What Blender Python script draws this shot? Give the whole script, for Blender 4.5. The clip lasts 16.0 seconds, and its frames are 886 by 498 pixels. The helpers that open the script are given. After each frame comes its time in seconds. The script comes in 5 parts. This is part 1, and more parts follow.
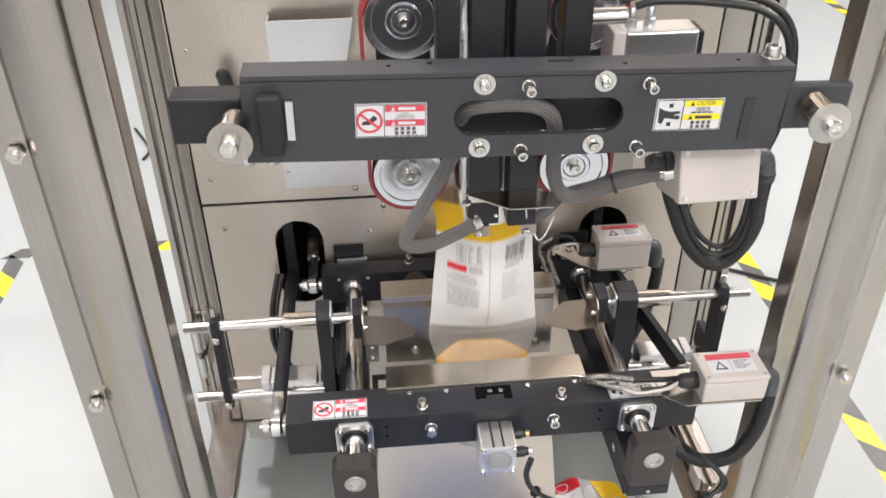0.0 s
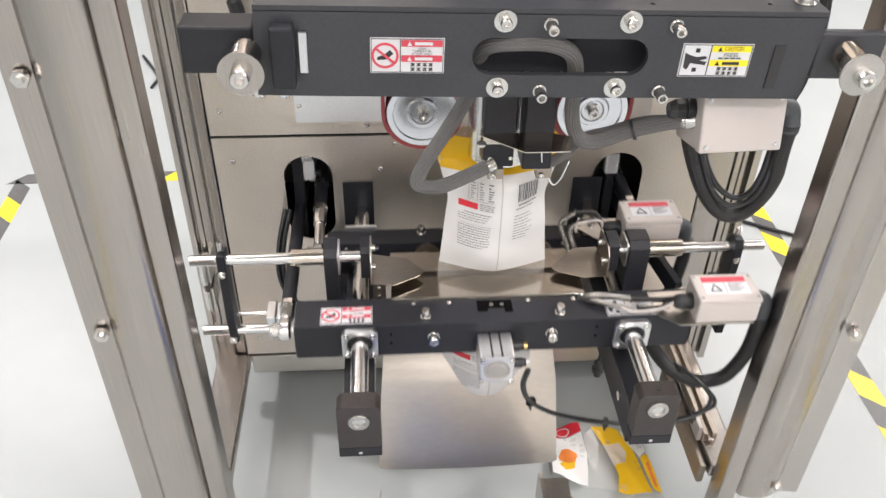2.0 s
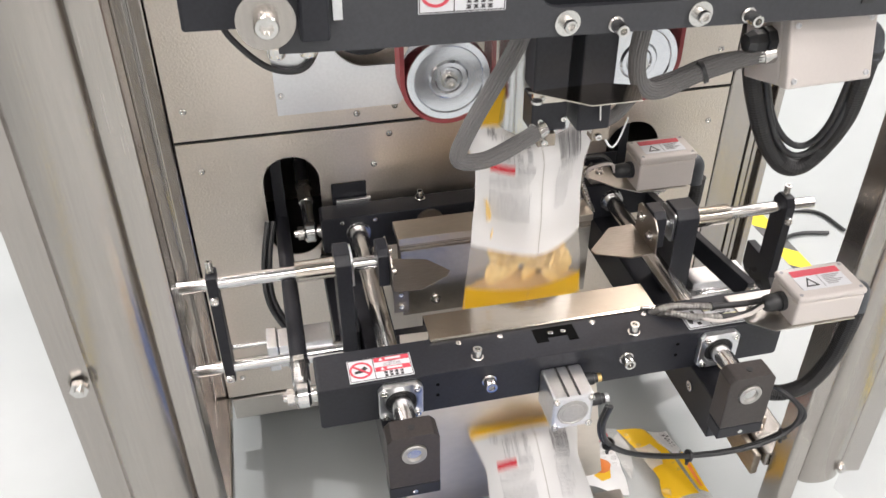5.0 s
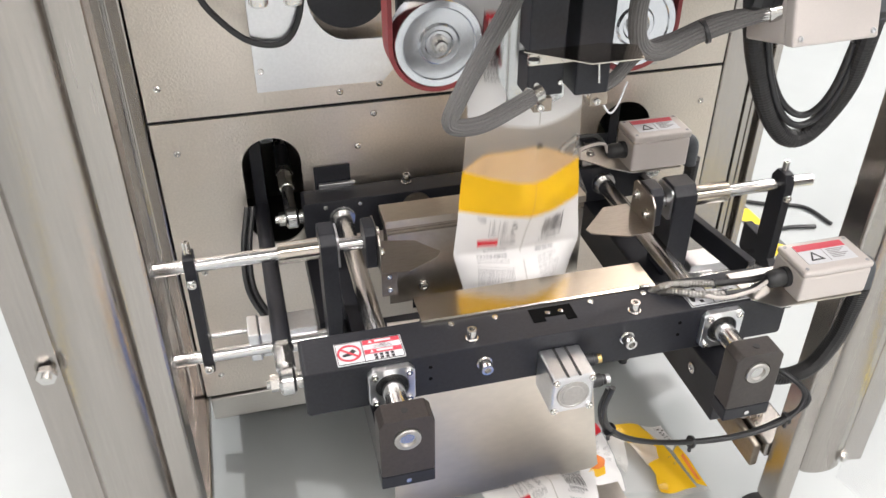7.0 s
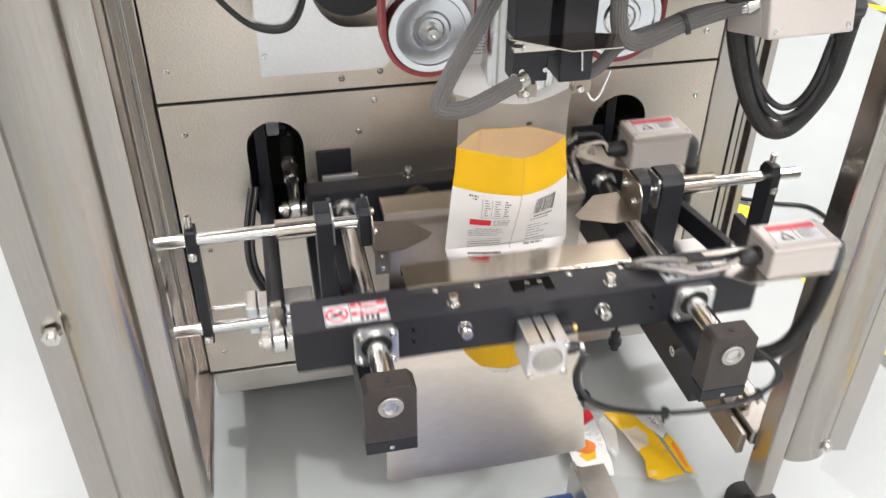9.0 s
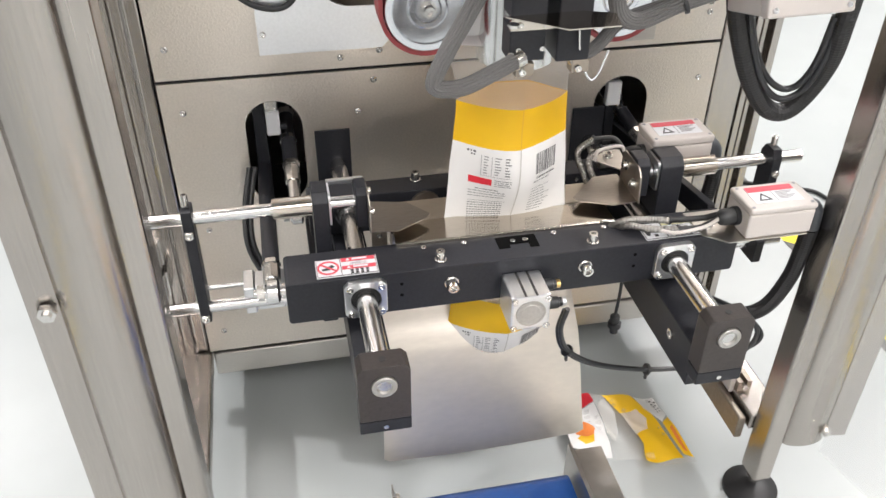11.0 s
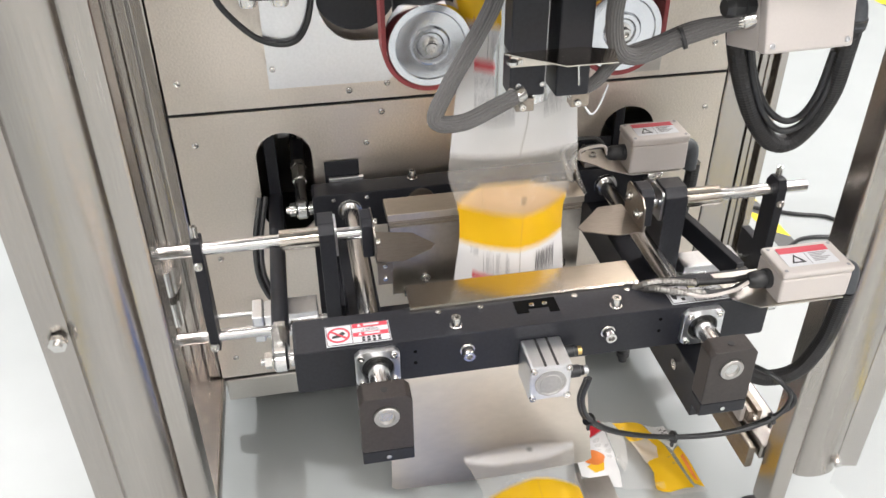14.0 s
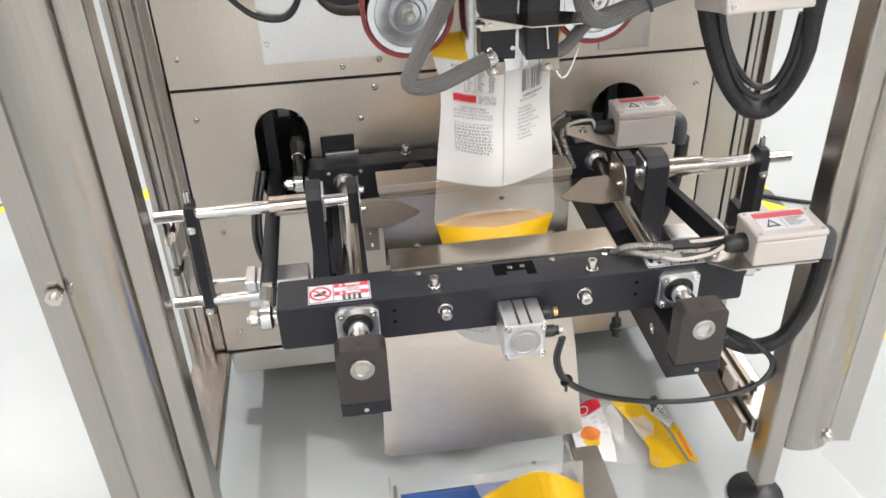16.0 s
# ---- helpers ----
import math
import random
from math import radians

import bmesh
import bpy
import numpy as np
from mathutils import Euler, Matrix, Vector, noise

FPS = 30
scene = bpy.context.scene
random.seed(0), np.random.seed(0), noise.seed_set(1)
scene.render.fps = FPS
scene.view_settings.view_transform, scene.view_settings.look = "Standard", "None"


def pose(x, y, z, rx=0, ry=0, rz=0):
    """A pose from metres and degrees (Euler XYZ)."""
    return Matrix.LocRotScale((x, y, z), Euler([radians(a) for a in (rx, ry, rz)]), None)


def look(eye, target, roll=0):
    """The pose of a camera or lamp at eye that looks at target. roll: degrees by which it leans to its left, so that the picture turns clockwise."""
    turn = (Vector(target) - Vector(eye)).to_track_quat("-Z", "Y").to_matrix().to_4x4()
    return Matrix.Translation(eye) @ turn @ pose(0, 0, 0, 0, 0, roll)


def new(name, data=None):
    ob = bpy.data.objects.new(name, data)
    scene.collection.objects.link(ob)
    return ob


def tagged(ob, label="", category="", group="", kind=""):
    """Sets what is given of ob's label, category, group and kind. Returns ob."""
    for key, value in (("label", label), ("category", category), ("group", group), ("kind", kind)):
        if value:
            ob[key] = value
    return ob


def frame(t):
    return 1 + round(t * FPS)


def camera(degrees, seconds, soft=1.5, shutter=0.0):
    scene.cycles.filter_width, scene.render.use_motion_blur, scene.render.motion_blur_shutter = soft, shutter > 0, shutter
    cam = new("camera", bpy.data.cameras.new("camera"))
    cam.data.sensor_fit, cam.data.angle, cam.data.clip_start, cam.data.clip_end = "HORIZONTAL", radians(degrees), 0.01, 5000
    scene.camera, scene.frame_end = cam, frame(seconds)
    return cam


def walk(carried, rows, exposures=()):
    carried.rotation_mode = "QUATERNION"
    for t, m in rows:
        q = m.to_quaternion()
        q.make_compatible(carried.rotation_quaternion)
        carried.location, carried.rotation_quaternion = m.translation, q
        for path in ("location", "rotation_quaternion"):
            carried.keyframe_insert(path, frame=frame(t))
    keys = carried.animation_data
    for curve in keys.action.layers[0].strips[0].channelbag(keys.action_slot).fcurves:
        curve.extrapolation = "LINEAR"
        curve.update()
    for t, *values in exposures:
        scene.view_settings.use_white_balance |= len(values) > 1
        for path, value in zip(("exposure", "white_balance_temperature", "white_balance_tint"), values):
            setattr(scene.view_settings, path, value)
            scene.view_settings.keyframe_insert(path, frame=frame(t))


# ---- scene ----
cam = camera(55.2, 16.0, shutter=0.5)
PATH = [
    (0, (-0.148, -1.242, 0.873), (-0.003, 0.413, -0.24), -0.6),
    (0.5, (-0.147, -1.232, 0.873), (-0.002, 0.383, -0.299), 0.3),
    (1, (-0.148, -1.233, 0.867), (-0.01, 0.364, -0.328), 0.8),
    (1.5, (-0.152, -1.227, 0.868), (-0.019, 0.354, -0.349), 1.1),
    (2, (-0.153, -1.225, 0.864), (-0.028, 0.349, -0.364), 1.2),
    (2.5, (-0.153, -1.223, 0.864), (-0.039, 0.344, -0.374), 0.9),
    (3, (-0.161, -1.218, 0.861), (-0.039, 0.348, -0.377), 0.7),
    (3.5, (-0.17, -1.208, 0.856), (-0.032, 0.364, -0.372), -0.1),
    (4, (-0.2, -1.174, 0.804), (-0.023, 0.419, -0.393), -1.1),
    (4.2, (-0.229, -1.15, 0.788), (-0.015, 0.44, -0.408), -1.0),
    (6.3, (-0.323, -1.071, 0.65), (0.106, 0.518, -0.486), -0.4),
    (6.5, (-0.321, -1.071, 0.651), (0.104, 0.519, -0.485), -0.3),
    (7, (-0.315, -1.073, 0.653), (0.094, 0.519, -0.486), 0.1),
    (7.5, (-0.309, -1.077, 0.655), (0.086, 0.518, -0.484), 0.4),
    (8, (-0.303, -1.095, 0.661), (0.078, 0.505, -0.477), 0.5),
    (8.5, (-0.296, -1.116, 0.658), (0.073, 0.49, -0.476), 0.5),
    (9, (-0.289, -1.127, 0.657), (0.071, 0.476, -0.483), 0.5),
    (9.5, (-0.284, -1.131, 0.655), (0.071, 0.469, -0.492), 0.6),
    (12, (-0.271, -1.129, 0.651), (0.053, 0.453, -0.528), 0.2),
    (12.5, (-0.269, -1.13, 0.651), (0.05, 0.457, -0.523), 0.0),
    (13, (-0.267, -1.126, 0.651), (0.048, 0.469, -0.515), -0.1),
    (13.5, (-0.263, -1.125, 0.658), (0.043, 0.483, -0.491), -0.3),
    (14, (-0.254, -1.138, 0.668), (0.037, 0.487, -0.461), -0.5),
    (14.5, (-0.233, -1.151, 0.66), (0.03, 0.49, -0.453), -0.9),
    (15, (-0.222, -1.157, 0.658), (0.008, 0.493, -0.448), -1.2),
    (15.5, (-0.195, -1.171, 0.649), (0.008, 0.481, -0.46), -1.6),
    (16, (-0.192, -1.208, 0.638), (0.009, 0.445, -0.471), -2.1),
]
walk(cam, [(t, look(eye, target, roll)) for t, eye, target, roll in PATH], [(0.0, -0.12, 6600, 12), (4.2, -0.12, 6600, 12), (6.4, -0.02, 6550, 11), (14.0, 0.0, 6500, 10), (16.0, -0.03, 6500, 10)])

# ---- world, lamps, exposure ----
world = bpy.data.worlds.new("hall_light")
world.use_nodes = True
world.node_tree.nodes["Background"].inputs[0].default_value = (0.95, 0.97, 1.0, 1)
world.node_tree.nodes["Background"].inputs[1].default_value = 0.31
scene.world = world
scene.view_settings.exposure = 0.0
FLOOR = -0.50
Y0 = -0.222          # closing plane of the jaws
STROKE = 0.071       # travel of the front jaw
REAR_STROKE = 0.094  # travel of the rear jaw
LIGHTS = [(-1.6, -4.4), (1.6, -4.4), (-2.6, -2.6), (0.1, -2.7), (2.8, -2.6), (-1.3, 0.5), (1.9, -1.6), (2.8, 0.9), (-2.6, 3.2), (0.1, 3.2), (2.8, 3.2)]
SPOTS = [(-2.80, 0.95), (2.90, 0.80)]     # compact lamps on both sides of the machine
for lx, ly in LIGHTS:
    lamp = bpy.data.lights.new("ceiling_lamp", "AREA")
    lamp.shape, lamp.size, lamp.size_y, lamp.energy = "RECTANGLE", 1.5, 0.5, 35
    lamp.color = (1.0, 0.96, 0.965) if lx < 1.0 else (1.0, 0.95, 0.94)
    if lx > 1.7:
        lamp.energy = 39
    ob = new("ceiling_lamp", lamp)
    ob.matrix_world = pose(lx, ly, 2.66, 0, 0, 0)
for lx, ly in SPOTS:
    lamp = bpy.data.lights.new("compact_lamp", "AREA")
    lamp.shape, lamp.size, lamp.energy = "DISK", 0.14, 112
    lamp.color = (1.0, 0.975, 0.97)
    new("compact_lamp", lamp).matrix_world = pose(lx, ly, 2.66)


# ---- materials ----
def mat(name, color, rough=0.5, metal=0.0, bump=0.0, scale=60.0, vary=0.12, stretch=(1, 1, 1), spec=0.5, rvary=0.1,
        alpha=1.0, trans=0.0, emit=0.0, coat=0.0, detail=4.0):
    m = bpy.data.materials.new(name)
    m.use_nodes = True
    nt = m.node_tree
    b = nt.nodes["Principled BSDF"]
    b.inputs["Metallic"].default_value = metal
    b.inputs["Specular IOR Level"].default_value = spec
    b.inputs["Alpha"].default_value = alpha
    b.inputs["Transmission Weight"].default_value = trans
    b.inputs["Coat Weight"].default_value = coat
    tc = nt.nodes.new("ShaderNodeTexCoord")
    mp = nt.nodes.new("ShaderNodeMapping")
    mp.inputs["Scale"].default_value = stretch
    nt.links.new(tc.outputs["Object"], mp.inputs["Vector"])
    fine = nt.nodes.new("ShaderNodeTexNoise")
    fine.inputs["Scale"].default_value, fine.inputs["Detail"].default_value = scale, detail
    nt.links.new(mp.outputs[0], fine.inputs["Vector"])
    broad = nt.nodes.new("ShaderNodeTexNoise")
    broad.inputs["Scale"].default_value = 4.5
    nt.links.new(tc.outputs["Object"], broad.inputs["Vector"])
    mix = nt.nodes.new("ShaderNodeMath")
    mix.operation = "ADD"
    half = nt.nodes.new("ShaderNodeMath")
    half.operation = "MULTIPLY_ADD"
    half.inputs[1].default_value, half.inputs[2].default_value = 0.5, 0.0
    nt.links.new(fine.outputs[0], mix.inputs[0])
    nt.links.new(broad.outputs[0], mix.inputs[1])
    nt.links.new(mix.outputs[0], half.inputs[0])
    ramp = nt.nodes.new("ShaderNodeValToRGB")
    ramp.color_ramp.elements[0].position, ramp.color_ramp.elements[1].position = 0.32, 0.68
    lo = [max(0, c * (1 - vary)) for c in color]
    hi = [min(1, c * (1 + vary)) for c in color]
    ramp.color_ramp.elements[0].color, ramp.color_ramp.elements[1].color = (*lo, 1), (*hi, 1)
    nt.links.new(half.outputs[0], ramp.inputs[0])
    nt.links.new(ramp.outputs[0], b.inputs["Base Color"])
    rr = nt.nodes.new("ShaderNodeMapRange")
    rr.inputs["To Min"].default_value, rr.inputs["To Max"].default_value = max(0.02, rough - rvary), min(1, rough + rvary)
    nt.links.new(half.outputs[0], rr.inputs[0])
    nt.links.new(rr.outputs[0], b.inputs["Roughness"])
    if bump:
        bp = nt.nodes.new("ShaderNodeBump")
        bp.inputs["Strength"].default_value, bp.inputs["Distance"].default_value = bump, 0.002
        nt.links.new(fine.outputs[0], bp.inputs["Height"])
        nt.links.new(bp.outputs[0], b.inputs["Normal"])
    if emit:
        b.inputs["Emission Color"].default_value = (*color, 1)
        b.inputs["Emission Strength"].default_value = emit
    return m


STEEL = mat("brushed_stainless", (0.60, 0.575, 0.54), 0.34, 1, 0.05, 90, 0.07, (1, 1, 14), rvary=0.06)
STEEL_H = mat("mill_finish_stainless", (0.74, 0.68, 0.615), 0.38, 1, 0.32, 300, 0.09, (1, 1, 1), rvary=0.10)
GUARD = mat("satin_guard_sheet", (0.56, 0.51, 0.44), 0.33, 1, 0.04, 80, 0.10, (1, 10, 1), rvary=0.06)
FINGER = mat("dull_finger_sheet", (0.42, 0.385, 0.345), 0.30, 1, 0.04, 90, 0.12, (1, 6, 1), rvary=0.06)
STEEL_POST = mat("polished_stainless_tube", (0.46, 0.428, 0.40), 0.24, 1, 0.025, 60, 0.09, (9, 9, 0.2), rvary=0.09)
SHEET = mat("plain_steel_sheet", (0.60, 0.55, 0.49), 0.17, 1, 0.03, 70, 0.08, (1, 10, 1), rvary=0.07)
MIRROR = mat("polished_guard_sheet", (0.60, 0.555, 0.49), 0.17, 1, 0.03, 70, 0.08, (1, 10, 1), rvary=0.06)
CHUTE_M = mat("satin_chute_steel", (0.74, 0.685, 0.62), 0.46, 1, 0.04, 50, 0.06, (1, 8, 1), rvary=0.06)
DULL = mat("dull_heater_steel", (0.38, 0.335, 0.285), 0.48, 1, 0.08, 150, 0.15)
CHROME = mat("ground_chrome_shaft", (0.70, 0.70, 0.70), 0.19, 1, 0.02, 120, 0.08, rvary=0.06)
SHAFT_M = mat("hardened_guide_shaft", (0.66, 0.65, 0.64), 0.22, 1, 0.02, 90, 0.10, (14, 1, 14), rvary=0.08)
BOLT = mat("zinc_bolt", (0.68, 0.67, 0.65), 0.22, 1, 0.05, 300, 0.10)
ALU = mat("cast_aluminium", (0.74, 0.75, 0.77), 0.33, 1, 0.05, 240, 0.06)
ALU_WHEEL = mat("turned_aluminium", (0.70, 0.72, 0.76), 0.22, 1, 0.03, 160, 0.06)
# near-black without gloss: the shade inside holes, put into the colour
HOLE_SHADE = mat("hole_shade", (0.004, 0.004, 0.004), 0.9, 0, 0, 60, 0.1, spec=0.05)
BLACK = mat("black_oxide_steel", (0.020, 0.021, 0.026), 0.42, 0.0, 0.06, 260, 0.25, spec=0.32)
BLACK_BROWN = mat("browned_black_steel", (0.045, 0.038, 0.036), 0.42, 0.1, 0.06, 260, 0.25)
GREY_PAINT = mat("dark_grey_coated_steel", (0.040, 0.042, 0.048), 0.46, 0.0, 0.05, 320, 0.18)
RUBBER = mat("black_rubber", (0.016, 0.016, 0.017), 0.48, 0, 0.15, 300, 0.3)
PLASTIC = mat("black_plastic", (0.022, 0.023, 0.025), 0.38, 0, 0.03, 200, 0.2)
GREY_PLASTIC = mat("slate_plastic_elbow", (0.06, 0.066, 0.075), 0.45, 0, 0.03, 200, 0.2)
BOXWHITE = mat("warm_white_abs", (0.56, 0.52, 0.495), 0.42, 0, 0.04, 500, 0.03)
RED_BELT = mat("red_silicone_belt", (0.30, 0.045, 0.05), 0.5, 0, 0.1, 150, 0.2)
BRAID = mat("grey_braided_sleeve", (0.125, 0.122, 0.12), 0.55, 0, 0.5, 700, 0.25, (1, 1, 1))
FLEX = mat("steel_flex_conduit", (0.36, 0.35, 0.335), 0.28, 1, 0.5, 500, 0.2)
STICKER = mat("white_sticker", (0.66, 0.675, 0.70), 0.4, 0, 0, 60, 0.03)
STICK_RED = mat("sticker_red", (0.62, 0.07, 0.10), 0.45, 0, 0, 60, 0.05)
STICK_PALE = mat("sticker_faded_yellow", (0.72, 0.70, 0.42), 0.4, 0, 0, 60, 0.06)
STICK_YEL = mat("sticker_yellow", (0.90, 0.75, 0.02), 0.45, 0, 0, 60, 0.04)
INK = mat("ink_black", (0.03, 0.03, 0.032), 0.5, 0, 0, 60, 0.1)
PRINT = mat("small_print_ink", (0.13, 0.13, 0.14), 0.5, 0, 0, 60, 0.2)
INK_GREY = mat("ink_grey", (0.30, 0.30, 0.31), 0.5, 0, 0, 60, 0.1)
FILM_WHITE = mat("printed_film_white", (0.86, 0.855, 0.85), 0.42, 0, 0.10, 26, 0.035)
FILM_YEL = mat("printed_film_yellow", (0.92, 0.56, 0.012), 0.42, 0, 0.10, 26, 0.05)
FILM_RED = mat("printed_film_red", (0.72, 0.03, 0.05), 0.35, 0, 0.05, 26, 0.06)
FILM_ORANGE = mat("printed_film_orange", (0.85, 0.24, 0.05), 0.35, 0, 0.05, 40, 0.25)
FILM_CREAM = mat("film_back_cream", (0.93, 0.74, 0.42), 0.45, 0, 0.1, 30, 0.10, alpha=0.9)
FILM_CLEAR = mat("clear_film", (0.90, 0.88, 0.84), 0.10, 0, 0.25, 34, 0.02, alpha=0.15, spec=0.8)
# half-clear white that paints the reflections on crumpled clear film
FILM_SHEEN = mat("film_sheen", (0.86, 0.85, 0.82), 0.15, 0, 0.2, 40, 0.04, alpha=0.55)
CHIP = mat("fried_crisp", (0.88, 0.56, 0.21), 0.55, 0, 0.6, 150, 0.32)
BRASS = mat("brass_fitting", (0.70, 0.50, 0.20), 0.3, 1, 0, 100, 0.1)
BELT_BLUE = mat("blue_pu_belt", (0.010, 0.075, 0.30), 0.36, 0, 0.08, 120, 0.15)
FLOOR_M = mat("pale_epoxy_floor", (0.40, 0.425, 0.425), 0.29, 0, 0.02, 9, 0.025, spec=0.4, rvary=0.025)
TAPE_Y = mat("yellow_floor_tape", (0.85, 0.66, 0.03), 0.5, 0, 0.05, 60, 0.08)
TAPE_K = mat("dark_floor_tape", (0.10, 0.10, 0.10), 0.5, 0, 0.05, 60, 0.2)
WALL_M = mat("painted_hall_wall", (0.50, 0.50, 0.49), 0.7, 0, 0.05, 30, 0.05)
# whiter paint for the unseen south wall, to bounce light onto the machine
WALL_BOUNCE = mat("white_bounce_wall", (0.76, 0.75, 0.73), 0.7, 0, 0.05, 30, 0.04)
CEIL_M = mat("ceiling_paint", (0.42, 0.42, 0.41), 0.8, 0, 0.05, 30, 0.05)
LAMP_M = mat("lamp_diffuser", (1.0, 0.96, 0.9), 0.5, 0, 0, 10, 0.0, emit=6.0)
CAP_M = mat("dull_cap_steel", (0.52, 0.51, 0.49), 0.52, 1, 0.08, 260, 0.12)
# lap seam on white film, its soft shadow line painted as grey
SEAM_SHADE = mat("film_lap_seam_shade", (0.58, 0.565, 0.54), 0.4, 0, 0.05, 40, 0.06)
SEAM_YEL = mat("film_lap_seam_yellow", (0.84, 0.49, 0.03), 0.4, 0, 0.05, 40, 0.06)
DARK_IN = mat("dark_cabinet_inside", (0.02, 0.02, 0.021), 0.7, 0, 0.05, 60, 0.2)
GLASSY = mat("clear_acrylic", (0.9, 0.93, 0.92), 0.04, 0, 0, 10, 0.01, alpha=0.12)


def thin_film(m, share):
    """Lets part of the light through a printed film, diffused."""
    nt = m.node_tree
    b, out = nt.nodes["Principled BSDF"], nt.nodes["Material Output"]
    tl, mix = nt.nodes.new("ShaderNodeBsdfTranslucent"), nt.nodes.new("ShaderNodeMixShader")
    nt.links.new(b.inputs["Base Color"].links[0].from_socket, tl.inputs["Color"])
    mix.inputs[0].default_value = share
    nt.links.new(b.outputs[0], mix.inputs[1])
    nt.links.new(tl.outputs[0], mix.inputs[2])
    nt.links.new(mix.outputs[0], out.inputs["Surface"])


for film, share in ((FILM_WHITE, 0.14), (FILM_YEL, 0.22), (FILM_CREAM, 0.30)):
    thin_film(film, share)


# ---- mesh helpers ----
def obj(name, bm, material, parent=None, smooth=False, bevel=0.0, seg=2):
    me = bpy.data.meshes.new(name)
    bmesh.ops.recalc_face_normals(bm, faces=bm.faces)
    bm.to_mesh(me)
    bm.free()
    me.materials.append(material)
    ob = new(name, me)
    if smooth:
        me.polygons.foreach_set("use_smooth", [True] * len(me.polygons))
        me.set_sharp_from_angle(angle=radians(38))
    if bevel:
        bv = ob.modifiers.new("bevel", "BEVEL")
        bv.width, bv.segments, bv.limit_method, bv.angle_limit = bevel, seg, "ANGLE", radians(40)
        bv.harden_normals = False
    if parent:
        ob.parent = parent
    return ob


def part(name, bm, material, parent, label="", smooth=False, bevel=0.0):
    ob = obj(name, bm, material, parent, smooth, bevel)
    if label:
        tagged(ob, label)
    return ob


def thing(name, label, category, group="", at=(0, 0, 0), kind=""):
    ob = new(name)
    ob.empty_display_size = 0.05
    ob.location = at
    return tagged(ob, label, category, group, kind)


def box(x0, x1, y0, y1, z0, z1, bm=None, m=None):
    bm = bm or bmesh.new()
    vs = [Vector((x, y, z)) for x in (x0, x1) for y in (y0, y1) for z in (z0, z1)]
    vs = [bm.verts.new(m @ v if m else v) for v in vs]
    for f in ((0, 1, 3, 2), (4, 6, 7, 5), (0, 4, 5, 1), (2, 3, 7, 6), (0, 2, 6, 4), (1, 5, 7, 3)):
        bm.faces.new([vs[i] for i in f])
    return bm


def cyl(a, b, r, n=24, bm=None, r2=None, inner=0.0):
    """A rod, cone or pipe from a to b."""
    bm = bm or bmesh.new()
    a, b = Vector(a), Vector(b)
    q = (b - a).to_track_quat("Z", "Y").to_matrix()
    r2 = r if r2 is None else r2
    def ring(c, rad):
        return [bm.verts.new(c + q @ Vector((rad * math.cos(2 * math.pi * i / n), rad * math.sin(2 * math.pi * i / n), 0))) for i in range(n)]
    A, B = ring(a, r), ring(b, r2)
    for i in range(n):
        bm.faces.new((A[i], A[(i + 1) % n], B[(i + 1) % n], B[i]))
    if inner:
        C, D = ring(a, inner), ring(b, inner)
        for i in range(n):
            j = (i + 1) % n
            bm.faces.new((C[j], C[i], D[i], D[j]))
            bm.faces.new((A[j], A[i], C[i], C[j]))
            bm.faces.new((B[i], B[j], D[j], D[i]))
    else:
        bm.faces.new(A[::-1])
        bm.faces.new(B)
    return bm


def lathe(a, axis, profile, n=36, bm=None):
    """Rings of (distance along the axis, radius), closed at both ends."""
    bm = bm or bmesh.new()
    q = Vector(axis).to_track_quat("Z", "Y").to_matrix()
    rings = []
    for h, r in profile:
        rings.append([bm.verts.new(Vector(a) + q @ Vector((r * math.cos(2 * math.pi * i / n), r * math.sin(2 * math.pi * i / n), h))) for i in range(n)])
    for A, B in zip(rings, rings[1:]):
        for i in range(n):
            bm.faces.new((A[i], A[(i + 1) % n], B[(i + 1) % n], B[i]))
    bm.faces.new(rings[0][::-1])
    bm.faces.new(rings[-1])
    return bm


def plate(outer, holes, y0, y1, m=None, bm=None):
    """A plate in the x-z plane from y0 to y1, with holes through it."""
    from mathutils.geometry import tessellate_polygon
    bm = bm or bmesh.new()
    loops = [outer] + list(holes)
    flat = [p for lp in loops for p in lp]
    tris = tessellate_polygon([[Vector((p[0], p[1], 0)) for p in lp] for lp in loops])
    put = (lambda v: m @ Vector(v)) if m else Vector
    F = [bm.verts.new(put((p[0], y0, p[1]))) for p in flat]
    B = [bm.verts.new(put((p[0], y1, p[1]))) for p in flat]
    for t in tris:
        try:
            bm.faces.new([F[i] for i in t])
            bm.faces.new([B[i] for i in reversed(t)])
        except ValueError:
            pass
    k = 0
    for lp in loops:
        n = len(lp)
        for i in range(n):
            a, b = k + i, k + (i + 1) % n
            bm.faces.new((F[a], F[b], B[b], B[a]))
        k += n
    return bm


def rrect(x0, x1, z0, z1, r, n=5):
    pts = []
    for cx, cz, a0 in ((x1 - r, z1 - r, 0), (x0 + r, z1 - r, 90), (x0 + r, z0 + r, 180), (x1 - r, z0 + r, 270)):
        for i in range(n + 1):
            a = radians(a0 + 90 * i / n)
            pts.append((cx + r * math.cos(a), cz + r * math.sin(a)))
    return pts


def disc2(cx, cz, r, n=20):
    return [(cx + r * math.cos(2 * math.pi * i / n), cz + r * math.sin(2 * math.pi * i / n)) for i in range(n)]


